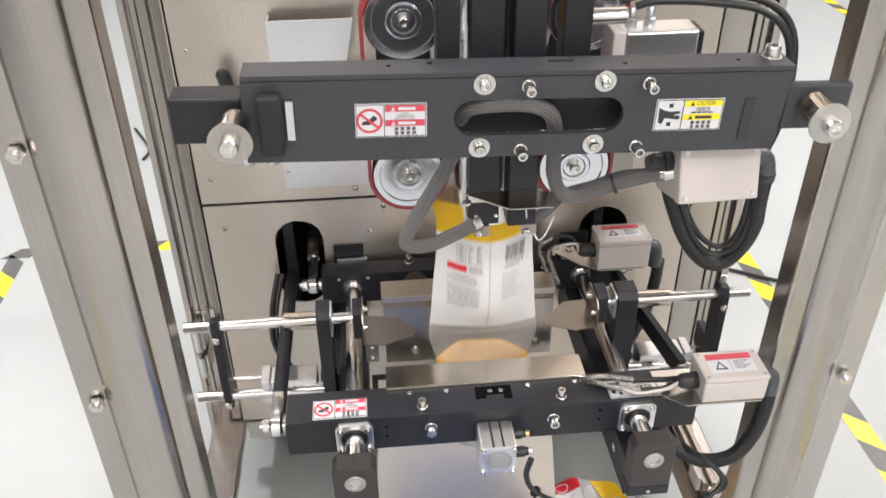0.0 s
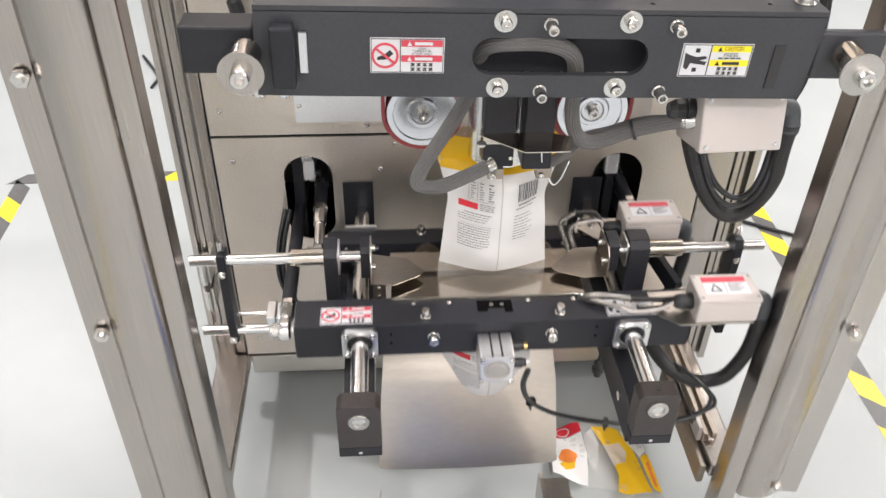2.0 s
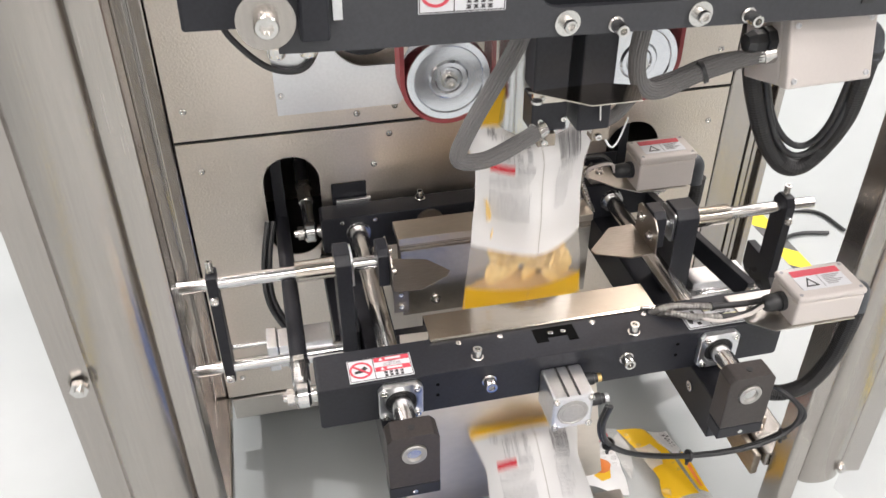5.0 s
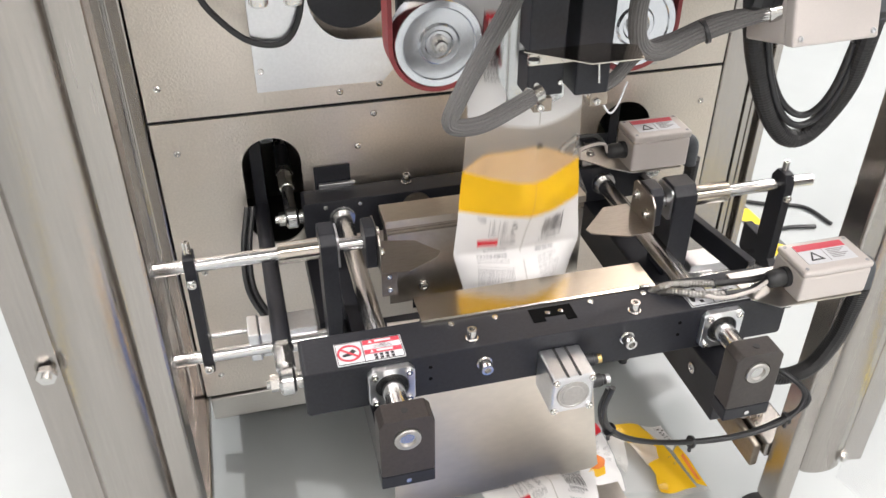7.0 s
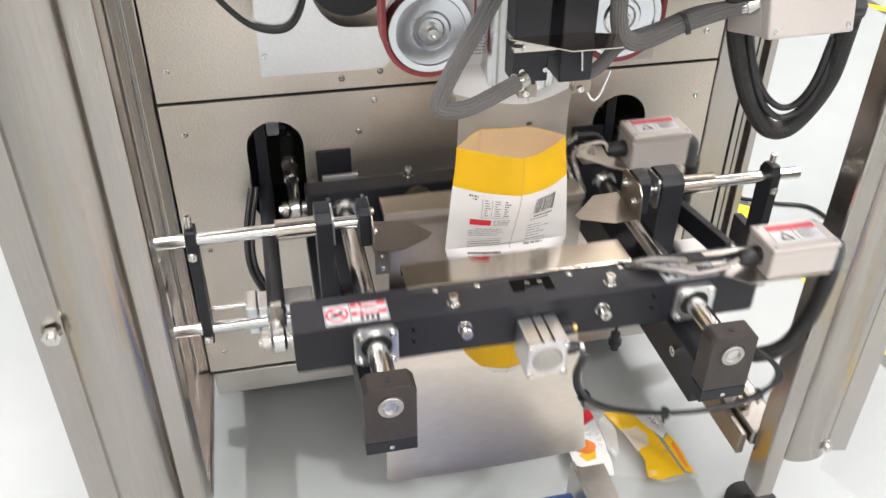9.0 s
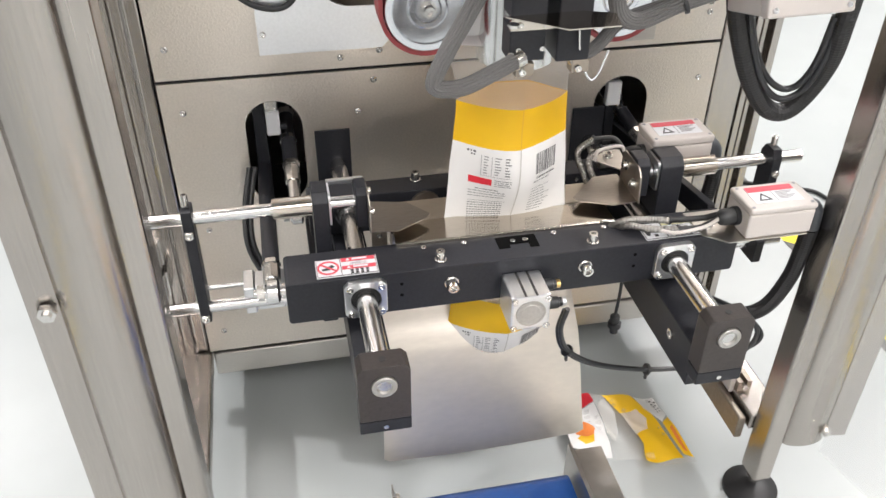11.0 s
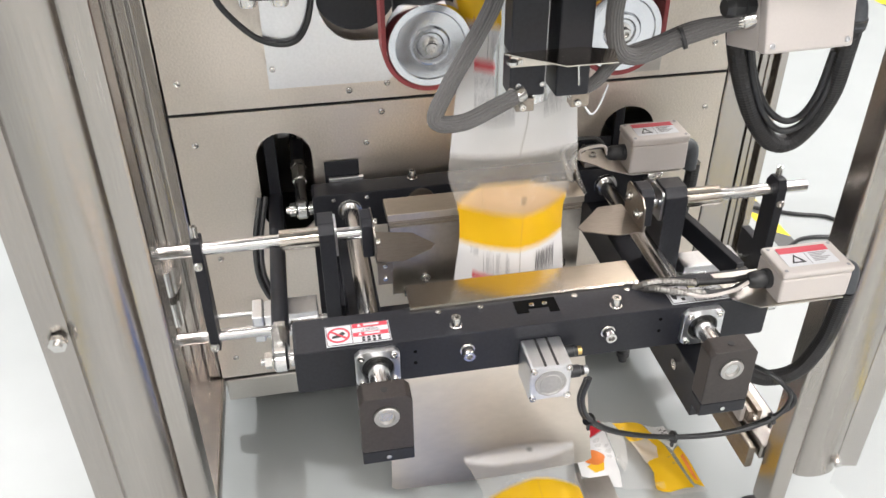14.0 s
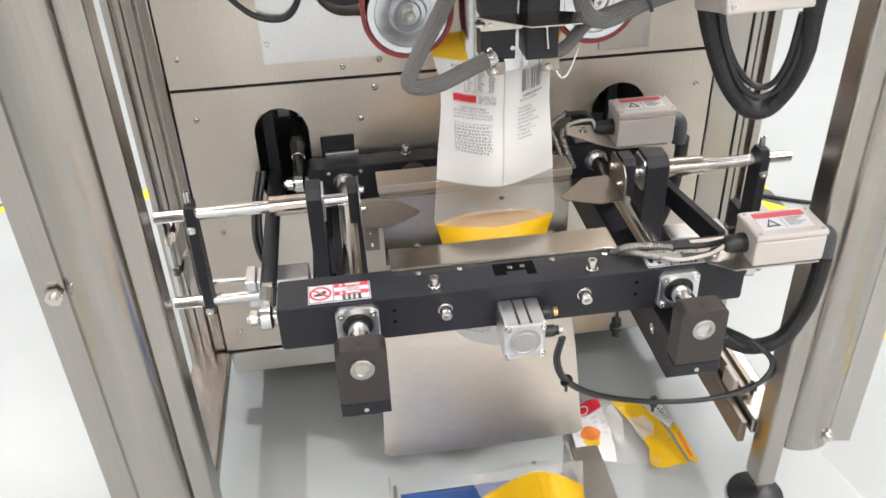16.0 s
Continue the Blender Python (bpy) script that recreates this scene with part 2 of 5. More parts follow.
def smooth_path(pts, n=10):
    """Points along a smooth line through the given ones."""
    P = [Vector(p) for p in pts]
    P = [2 * P[0] - P[1]] + P + [2 * P[-1] - P[-2]]
    out = []
    for i in range(1, len(P) - 2):
        for k in range(n):
            t = k / n
            a, b, c, d = P[i - 1], P[i], P[i + 1], P[i + 2]
            out.append(0.5 * (2 * b + (c - a) * t + (2 * a - 5 * b + 4 * c - d) * t * t + (3 * b - a - 3 * c + d) * t ** 3))
    out.append(P[-2])
    return out


def hose(pts, r, n=12, steps=10, ribs=0.0, pitch=0.004, bm=None, lobes=0.0):
    """A hose along a smooth line; ribs: depth of its corrugation."""
    bm = bm or bmesh.new()
    line = smooth_path(pts, steps)
    if ribs:
        fine, acc = [line[0]], 0.0
        for a, b in zip(line, line[1:]):
            d = (b - a).length
            k = max(1, int(d / (pitch / 2)))
            fine += [a.lerp(b, (i + 1) / k) for i in range(k)]
        line = fine
    up = Vector((0, 1, 0.3)).normalized()
    prev = None
    for i, p in enumerate(line):
        d = (line[min(i + 1, len(line) - 1)] - line[max(i - 1, 0)]).normalized()
        side = d.cross(up)
        if side.length < 1e-4:
            side = d.cross(Vector((1, 0, 0)))
        side.normalize()
        up = side.cross(d).normalized()
        rad = r - (ribs if ribs and i % 2 else 0)
        ring = []
        for k in range(n):
            a = 2 * math.pi * k / n
            q = rad * (1 - lobes * (k % 2))
            ring.append(bm.verts.new(p + side * q * math.cos(a) + up * q * math.sin(a)))
        if prev:
            for k in range(n):
                bm.faces.new((prev[k], prev[(k + 1) % n], ring[(k + 1) % n], ring[k]))
        else:
            bm.faces.new(ring[::-1])
        prev = ring
    bm.faces.new(prev)
    return bm


def cap_screw(p, axis, r=0.0065, h=0.008, washer=0.0, bm=None):
    """A socket head screw with its hexagon recess and a washer, its head's foot at p."""
    bm = bm or bmesh.new()
    a = Vector(axis).normalized()
    p = Vector(p)
    if washer:
        cyl(p, p + a * 0.002, washer, 28, bm)
        p = p + a * 0.002
    lathe(p, a, [(0, r), (h * 0.85, r), (h, r * 0.88), (h, r * 0.55), (h * 0.45, r * 0.5), (h * 0.45, 0.0004)], 18, bm)
    return bm


def hexnut(p, axis, r=0.009, h=0.007, bm=None):
    bm = bm or bmesh.new()
    a = Vector(axis).normalized()
    p = Vector(p)
    lathe(p, a, [(0, r), (h, r)], 6, bm)
    lathe(p + a * h, a, [(0, r * 0.5), (h * 0.6, r * 0.5), (h * 0.6, 0.0004)], 14, bm)
    return bm


def screw(parent, p, axis=(0, -1, 0), r=0.0065, h=0.008, washer=0.0):
    return part("screw", cap_screw(p, axis, r, h, washer), BOLT, parent, smooth=True)


def bar2(x0, x1, z0, z1, bm, y=0.0, t=0.0006):
    return box(x0, x1, y - t, y, z0, z1, bm)


def letters(word, x, z, size, wide):
    """A word as flat mesh letters in the x-z plane, facing -y, its width set."""
    cu = bpy.data.curves.new("word", "FONT")
    cu.body, cu.size = word, 1.0
    tmp = bpy.data.objects.new("word", cu)
    me = bpy.data.meshes.new_from_object(tmp)
    bm = bmesh.new()
    bm.from_mesh(me)
    bpy.data.objects.remove(tmp)
    bpy.data.meshes.remove(me)
    x1, y1 = max(v.co.x for v in bm.verts), max(v.co.y for v in bm.verts)
    for v in bm.verts:
        v.co = Vector((x + v.co.x * wide / x1, -0.0015, z + v.co.y * size / y1))
    return bm


def warning_sticker(parent, m, w, h, yellow=False, band=None):
    """A safety sticker with its two panels, in the x-z plane of m, facing -y."""
    st = part("warning_sticker", plate(rrect(0, w, 0, h, 0.001), [], -0.0006, 0, m), STICKER, parent,
              "white sticker with yellow caution bands" if yellow else "white sticker with red danger bands")
    def sub(name, bm, material):
        bm.transform(m)
        return part(name, bm, material, st)
    edge = bmesh.new()
    for x0, x1, z0, z1 in ((0.001, w - 0.001, h - 0.0016, h - 0.001), (0.001, w - 0.001, 0.001, 0.0016), (0.001, 0.0016, 0.001, h - 0.001),
                           (w - 0.0016, w - 0.001, 0.001, h - 0.001), (w * 0.40, w * 0.41, 0.001, h - 0.001)):
        bar2(x0, x1, z0, z1, edge, -0.0007)
    sub("border", edge, INK)
    band = band or (STICK_YEL if yellow else STICK_RED)
    for z in (0.76, 0.335):
        sub("band", bar2(w * 0.42, w * 0.97, h * z, h * (z + 0.18), bmesh.new(), -0.0007), band)
        if yellow and z > 0.5:
            sub("band_text", letters("CAUTION", w * 0.59, h * (z + 0.045), h * 0.125, w * 0.27), INK)
        else:
            sub("band_text", bar2(w * 0.60, w * 0.84, h * (z + 0.05), h * (z + 0.13), bmesh.new(), -0.0014), INK if yellow else STICKER)
        tri = plate([(w * 0.50, h * (z + 0.03)), (w * 0.56, h * (z + 0.03)), (w * 0.53, h * (z + 0.15))], [], -0.002, -0.0013)
        sub("triangle_mark", tri, INK if yellow else STICKER)
    text = bmesh.new()
    lines = ((("PRESS", 0.62, 0.11, 0.20),) if yellow else (("HIGH", 0.685, 0.060, 0.10), ("TEMPERATURE", 0.610, 0.060, 0.26), ("DO NOT TOUCH", 0.535, 0.060, 0.28)))
    for word, z, size, wide in lines:
        sub("word", letters(word, w * (0.695 - wide / 2), h * z, h * size, w * wide), INK)
    if yellow:
        for i in range(4):
            bar2(w * (0.53 + 0.085 * i), w * (0.595 + 0.085 * i), h * 0.555, h * 0.59, text, -0.0007)
    for z in (0.21, 0.08):
        for i in range(4):
            x = 0.545 + 0.082 * i
            bar2(w * x, w * (x + 0.055), h * z, h * (z + 0.020), text, -0.0007)
            bar2(w * (x + 0.012), w * (x + 0.050), h * (z + 0.032), h * (z + 0.050), text, -0.0007)
            bar2(w * x, w * (x + 0.055), h * (z + 0.064), h * (z + 0.084), text, -0.0007)
            bar2(w * (x + 0.020), w * (x + 0.030), h * z, h * (z + 0.084), text, -0.0009)
    tagged(sub("small_text", text, INK), kind="stuff")
    cx, cz, r = w * 0.20, h * 0.5, h * 0.36
    if yellow:
        mark = plate([(w * 0.06, h * 0.28), (w * 0.11, h * 0.22), (w * 0.15, h * 0.42), (w * 0.36, h * 0.36), (w * 0.37, h * 0.46), (w * 0.26, h * 0.5),
                      (w * 0.37, h * 0.56), (w * 0.35, h * 0.63), (w * 0.22, h * 0.6), (w * 0.12, h * 0.66), (w * 0.05, h * 0.74)], [], -0.0014, -0.0007)
        bar2(w * 0.19, w * 0.25, h * 0.74, h * 0.86, mark, -0.0007)
        bar2(w * 0.19, w * 0.25, h * 0.16, h * 0.28, mark, -0.0007)
        sub("pictogram", mark, INK)
    else:
        ring = plate(disc2(cx, cz, r, 28), [disc2(cx, cz, r * 0.82, 28)], -0.0014, -0.0007)
        sl = box(-r * 0.9, r * 0.9, -0.0018, -0.0012, -r * 0.09, r * 0.09)
        sl.transform(pose(cx, 0, cz, 0, 40, 0))
        sub("ban_ring", ring, STICK_RED)
        sub("ban_slash", sl, STICK_RED)
        blot = plate([(cx - r * 0.6, cz - r * 0.35), (cx + r * 0.1, cz - r * 0.3), (cx + r * 0.6, cz + r * 0.15), (cx + r * 0.35, cz + r * 0.45),
                      (cx - r * 0.1, cz + r * 0.05), (cx - r * 0.55, cz - r * 0.1)], [], -0.0011, -0.0007)
        sub("pictogram", blot, INK)
    return st


# ---- hall ----
def hall():
    fl = tagged(obj("floor", box(-9, 9, -9, 9, FLOOR - 0.1, FLOOR), FLOOR_M), "pale grey glossy epoxy factory floor", "floor", kind="structure")
    top = 2.75
    # south wall is out of view, set nearer and whiter as a reflector
    for nm, b in (("wall_north", (-9.1, 9.1, 9, 9.1)), ("wall_south", (-9.1, 9.1, -5.4, -5.3)), ("wall_east", (9, 9.1, -9, 9)), ("wall_west", (-9.1, -9, -9, 9))):
        tagged(obj(nm, box(*b, FLOOR - 0.1, top), WALL_BOUNCE if nm == "wall_south" else WALL_M), "plain pale painted factory wall", "wall", kind="structure")
    tagged(obj("ceiling", box(-9.1, 9.1, -9.1, 9.1, top, top + 0.1), CEIL_M), "plain pale factory ceiling", "ceiling", kind="structure")
    for lx, ly in LIGHTS:
        lt = thing("ceiling_light", "long white rectangular ceiling light fixture, switched on", "lamp", "ceiling lights", (lx, ly, 2.75))
        part("housing", box(-0.80, 0.80, -0.3, 0.3, -0.05, 0), BOXWHITE, lt)
        part("diffuser", box(-0.75, 0.75, -0.25, 0.25, -0.06, -0.05), LAMP_M, lt)
    for lx, ly in SPOTS:
        lt = thing("spot_light", "small round white ceiling downlight, switched on", "lamp", "downlights", (lx, ly, 2.75))
        part("housing", lathe((0, 0, 0), (0, 0, -1), [(0, 0.11), (0.06, 0.11), (0.065, 0.10), (0.065, 0.09), (0.05, 0.085), (0.05, 0.0004)], 28), BOXWHITE, lt, smooth=True)
        part("diffuser", cyl((0, 0, -0.06), (0, 0, -0.064), 0.08, 24), LAMP_M, lt)
    # hazard tapes on the floor: start, length, heading
    for x0, y0, length, head in ((-1.195, 0.88, 3.0, -90), (-1.22, 0.905, 1.3, 0), (0.878, -1.5, 5.5, 90), (2.2, 0.0, 6.0, 90)):
        tape = thing("floor_tape", "yellow and black striped hazard tape stuck on the floor", "tape", "hazard tapes", (x0, y0, FLOOR))
        tape.rotation_euler = (0, 0, radians(head))
        for k in range(int(length / 0.085)):
            band = box(0, 0.085, -0.025, 0.025, 0.0005, 0.0012 + 0.0002 * (k % 2))
            for v in band.verts:
                v.co.x += 0.085 * k + 0.9 * v.co.y
            part("stripe", band, TAPE_Y if k % 2 else TAPE_K, tape)


# ---- machine frame ----
def formed_post(parent, sx, x_in, x_mid, x_out, x_end, z0, z1, zd):
    """A front post: square inner tube, the swollen door stile beside it and the outer flange. sx: side."""
    part("inner_tube", box(min(x_in, x_mid), max(x_in, x_mid), -0.36, -0.318, z0, z1), STEEL_POST, parent, bevel=0.004)
    bm = bmesh.new()
    n = 14
    prof = []
    for i in range(n + 1):
        t = i / n
        x = x_mid + (x_out - x_mid) * (0.03 + 0.97 * t)
        y = -0.352 - 0.014 * math.sin(math.pi * min(1, t * 1.02)) ** 0.5
        prof.append((x, y))
    prof += [(x_end, -0.358), (x_end, -0.352), (x_mid + (x_out - x_mid) * 0.03, -0.33)]
    A = [bm.verts.new((x, y, zd)) for x, y in prof]
    B = [bm.verts.new((x, y, z1)) for x, y in prof]
    for i in range(len(prof)):
        j = (i + 1) % len(prof)
        bm.faces.new((A[i], A[j], B[j], B[i]))
    bm.faces.new(A)
    bm.faces.new(B[::-1])
    part("door_stile", bm, STEEL_POST, parent, smooth=True)


def machine():
    fr = thing("machine_frame", "brushed stainless steel packing machine frame standing on rubber feet", "machine frame", at=(0, 0, FLOOR))
    lift = Matrix.Translation((0, 0, -FLOOR))
    def p(name, bm, m, label="", **k):
        bm.transform(lift)
        return part(name, bm, m, fr, label, **k)
    # posts are drawn about the shaft height, so they hang under their own lifted part
    for nm, sx, xs in (("left_post", -1, (-0.428, -0.457, -0.535, -0.566)), ("right_post", 1, (0.405, 0.436, 0.512, 0.546))):
        ps = part("front_post", cyl((0, 0, 0), (0, 0, 0.001), 0.0005, 6), STEEL_POST, fr)
        ps.matrix_local = Matrix.Translation((0, 0, -FLOOR))
        formed_post(ps, sx, *xs, -0.455, 1.25, -0.375)
        for z in ((0.059, 0.44) if sx < 0 else (0.009, -0.351)):
            x = xs[3] - sx * (0.020 if z != -0.351 else 0.045)
            part("post_bolt", hexnut((x, -0.358, z), (0, -1, 0), 0.0105, 0.008), BOLT, ps, smooth=False)
        fx = (xs[0] + xs[1]) / 2
        part("foot", lathe((fx, -0.339, FLOOR), (0, 0, 1), [(0, 0.044), (0.008, 0.044), (0.016, 0.030), (0.022, 0.014)], 28), RUBBER, ps, "round black rubber levelling foot", smooth=True)
        part("foot_stud", cyl((fx, -0.339, FLOOR + 0.018), (fx, -0.339, -0.45), 0.007), BOLT, ps, smooth=True)
        part("foot_nut", hexnut((fx, -0.339, -0.472), (0, 0, 1), 0.012, 0.008), BOLT, ps)
    # lower rails round the base and rear columns
    p("base_rail", box(-0.50, -0.438, -0.318, 0.64, -0.374, -0.345), STEEL_POST, bevel=0.003)
    p("base_rail", box(0.400, 0.455, -0.318, 0.64, -0.374, -0.345), STEEL_POST, bevel=0.003)
    p("base_rail", box(-0.436, 0.398, 0.002, 0.05, -0.40, -0.352), STEEL, bevel=0.003)
    p("rear_column", box(-0.462, -0.443, 0.003, 0.055, -0.343, 1.25), STEEL_POST, bevel=0.003)
    p("rear_column", box(0.402, 0.452, 0.003, 0.055, -0.343, 1.25), STEEL_POST, bevel=0.003)
    for x in (-0.4855, 0.478):
        prof = [(x - 0.022, 0.045), (x - 0.022, 0.004), (x - 0.012, 0.004), (x - 0.012, 0.018), (x - 0.006, 0.018), (x - 0.006, 0.010), (x + 0.002, 0.010), (x + 0.002, 0.018),
                (x + 0.007, 0.018), (x + 0.007, 0.0), (x + 0.020, 0.0), (x + 0.020, 0.045)]
        rail = plate(prof, [], -0.40, 1.25, Matrix(((1, 0, 0, 0), (0, 0, 1, 0), (0, 1, 0, 0), (0, 0, 0, 1))))
        p("slide_rail", rail, STEEL_POST, bevel=0.001)
    hinge = bmesh.new()
    for z in (-0.13, -0.19):
        box(-0.494, -0.476, -0.030, 0.0, z, z + 0.045, hinge)
        cyl((-0.485, -0.034, z), (-0.485, -0.034, z + 0.045), 0.006, 14, hinge)
    p("hinge", hinge, BOLT, smooth=True)
    dr = Vector((0.10, -0.42, 0)).normalized()
    sheet = box(0, 0.45, -0.003, 0.003, -0.386, 1.2)
    sheet.transform(Matrix.Translation((0.497, -0.372, 0)) @ pose(0, 0, 0, 0, 0, math.degrees(math.atan2(dr.y, dr.x))))
    dp = p("door_pane", sheet, GLASSY, "clear acrylic safety door swung open")
    dp.visible_shadow = False
    p("slide_channel", plate([(0.402, -0.345), (0.402, -0.325), (0.409, -0.325), (0.409, -0.335), (0.418, -0.335), (0.418, -0.325), (0.426, -0.325), (0.426, -0.345)], [], -0.262, -0.02), DULL)
    p("channel_clamp", box(0.393, 0.4015, -0.255, -0.215, -0.352, -0.318), BOXWHITE, bevel=0.002)
    p("clamp_screw", cap_screw((0.414, -0.262, -0.336), (0, -1, 0), 0.005, 0.005), BOLT, smooth=True)
    p("gusset", box(0.385, 0.398, -0.31, -0.06, -0.40, -0.355), DULL, bevel=0.003)
    p("cabinet_shell", box(-0.46, 0.445, 0.60, 0.64, -0.343, 1.25), STEEL)
    p("cabinet_shell", box(-0.46, -0.448, 0.06, 0.598, -0.343, 1.25), STEEL)
    p("cabinet_shell", box(0.433, 0.445, 0.06, 0.598, -0.343, 1.25), STEEL)
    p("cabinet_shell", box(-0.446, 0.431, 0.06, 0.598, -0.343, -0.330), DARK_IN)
    p("sensor_bar", box(-0.3175, -0.300, 0.024, 0.040, -0.33, 0.118), BLACK, bevel=0.001)
    p("sensor_bar", box(0.236, 0.252, 0.027, 0.040, -0.33, 0.120), BLACK, bevel=0.001)
    p("cabinet_shell", box(-0.446, 0.431, 0.06, 0.598, 1.238, 1.25), STEEL)

    # front panels with their openings
    slotL = rrect(-0.329, -0.247, -0.06, 0.113, 0.0409, 10)
    slotR = rrect(0.203, 0.291, -0.06, 0.107, 0.0439, 10)
    lo = thing("lower_panel", "brushed stainless lower machine panel with two round-ended slots", "panel", at=(0, 0, 0))
    part("sheet", plate([(-0.440, -0.343), (0.398, -0.343), (0.398, 0.150), (-0.440, 0.150)], [slotL, slotR], 0.0, 0.003), STEEL_H, lo)
    for x, z in ((-0.411, 0.105), (0.372, 0.095), (-0.165, 0.086), (-0.14, 0.134), (-0.411, -0.30), (0.36, -0.30), (-0.405, -0.095)):
        part("rivet", lathe((x, 0, z), (0, -1, 0), [(0, 0.005), (0.0015, 0.0045), (0.0025, 0.0025), (0.0015, 0.0015), (0.0014, 0.0004)], 14), BOLT, lo, smooth=True)
    up = thing("upper_panel", "brushed stainless upper machine panel", "panel", at=(0, 0, 0))
    part("sheet", box(-0.440, 0.398, 0.0, 0.003, 0.155, 1.24), STEEL_H, up)
    for x, z in ((-0.185, 0.171), (-0.13, 0.178), (-0.42, 0.20), (0.37, 0.20), (-0.42, 0.42), (0.37, 0.215)):
        part("rivet", lathe((x, 0, z), (0, -1, 0), [(0, 0.005), (0.0015, 0.0045), (0.0025, 0.0025), (0.0015, 0.0015), (0.0014, 0.0004)], 14), BOLT, up, smooth=True)
    tagged(obj("panel_backing", box(-0.442, 0.400, 0.0045, 0.0075, 0.135, 0.17), DARK_IN), "dark strip behind the panel joint", "panel")
    cov = thing("belt_cover", "bent bright steel cover sheet behind the pull wheels", "panel", at=(0, 0, 0))
    cut = [(-0.17 + 0.052 * math.cos(radians(a)), 0.318 + 0.062 * math.sin(radians(a))) for a in range(270, 100, -10)]
    outer = [(-0.295, 0.196), (-0.13, 0.196), (-0.115, 0.212), (-0.115, 0.255)] + cut + [(-0.17, 0.47), (-0.295, 0.47)]
    part("sheet", plate(outer, [], -0.034, -0.031), ALU, cov)
    part("flange", box(-0.295, -0.292, -0.031, -0.002, 0.196, 0.47), ALU, cov)
    part("flange", box(-0.292, -0.13, -0.031, -0.002, 0.196, 0.199), ALU, cov)
    for z in (0.33, 0.225):
        part("rivet", cap_screw((-0.288, -0.034, z), (0, -1, 0), 0.004, 0.003), BOLT, cov, smooth=True)
    part("bearing_housing", cyl((-0.17, -0.004, 0.325), (-0.17, -0.030, 0.325), 0.055, 36), BLACK, cov, smooth=True)
    rc = thing("pocket_panel", "small square steel access plate on the upper panel", "panel", at=(0, 0, 0))
    part("sheet", box(0.205, 0.285, -0.005, -0.0015, 0.165, 0.26), STEEL, rc, bevel=0.001)


# ---- guide shafts with their end blocks ----
def guide_shafts():
    for sx in (-1, 1):
        g = thing("guide_shaft", "polished steel guide shaft held by a black end block and arm", "guide shaft", "guide shafts", (sx * 0.2, 0, 0))
        part("shaft", cyl((0, -0.482, 0), (0, -0.002, 0), 0.0125, 32), SHAFT_M, g, smooth=True)
        bm = plate([(-0.027, -0.052), (0.027, -0.052), (0.029, -0.050), (0.029, 0.021), (0.023, 0.028), (-0.023, 0.028), (-0.029, 0.021), (-0.029, -0.050)], [disc2(0, 0, 0.0145)], -0.482, -0.455)
        part("end_block", bm, BLACK_BROWN, g, bevel=0.0015)
        part("shaft_cap", lathe((0, -0.4765, 0), (0, -1, 0), [(0, 0.0142), (0.007, 0.0142), (0.008, 0.013), (0.008, 0.009), (0.004, 0.0075), (0.004, 0.0004)], 28), CAP_M, g, smooth=True)
        part("set_screw", lathe((0, -0.469, 0.0282), (0, 0, 1), [(0, 0.004), (0.0006, 0.004), (0.0006, 0.0004)], 14), INK, g)
        part("block_foot", box(-0.029, 0.029, -0.482, -0.456, -0.070, -0.0525), BLACK, g, bevel=0.001)
        part("foot_pin", cyl((0, -0.483, -0.062), (0, -0.481, -0.062), 0.003), BOLT, g)
        part("arm", box(-0.024, 0.020, -0.4545, -0.004, -0.098, -0.035), BLACK, g, bevel=0.0015)
        screw(g, (sx * -0.0245 if sx > 0 else 0.0205, -0.40, -0.06), (-1 if sx > 0 else 1, 0, 0), 0.007, 0.003)
        part("rear_block", box(-0.031, 0.021, -0.0034, -0.0004, -0.055, 0.060), BLACK, g, bevel=0.0012)


# ---- jaws ----
def flange_set(parent, x, y, s):
    """The square bearing flange on the face of a beam; s: direction of the face."""
    bm = plate([(x - 0.026, -0.020), (x - 0.020, -0.026), (x + 0.020, -0.026), (x + 0.026, -0.020), (x + 0.026, 0.020), (x + 0.020, 0.026), (x - 0.020, 0.026), (x - 0.026, 0.020)],
               [disc2(x, 0, 0.0185, 28)], y + s * 0.008, y)
    fl = part("bearing_flange", bm, ALU, parent, "square nickel plated bearing flange", bevel=0.001)
    part("bearing_seal", cyl((x, y + s * 0.005, 0), (x, y, 0), 0.0183, 28, inner=0.0128), RUBBER, fl, smooth=True)
    for dx in (-0.019, 0.019):
        for dz in (-0.019, 0.019):
            part("screw", cap_screw((x + dx, y + s * 0.008, dz), (0, s, 0), 0.0042, 0.0035), BOLT, fl, smooth=True)


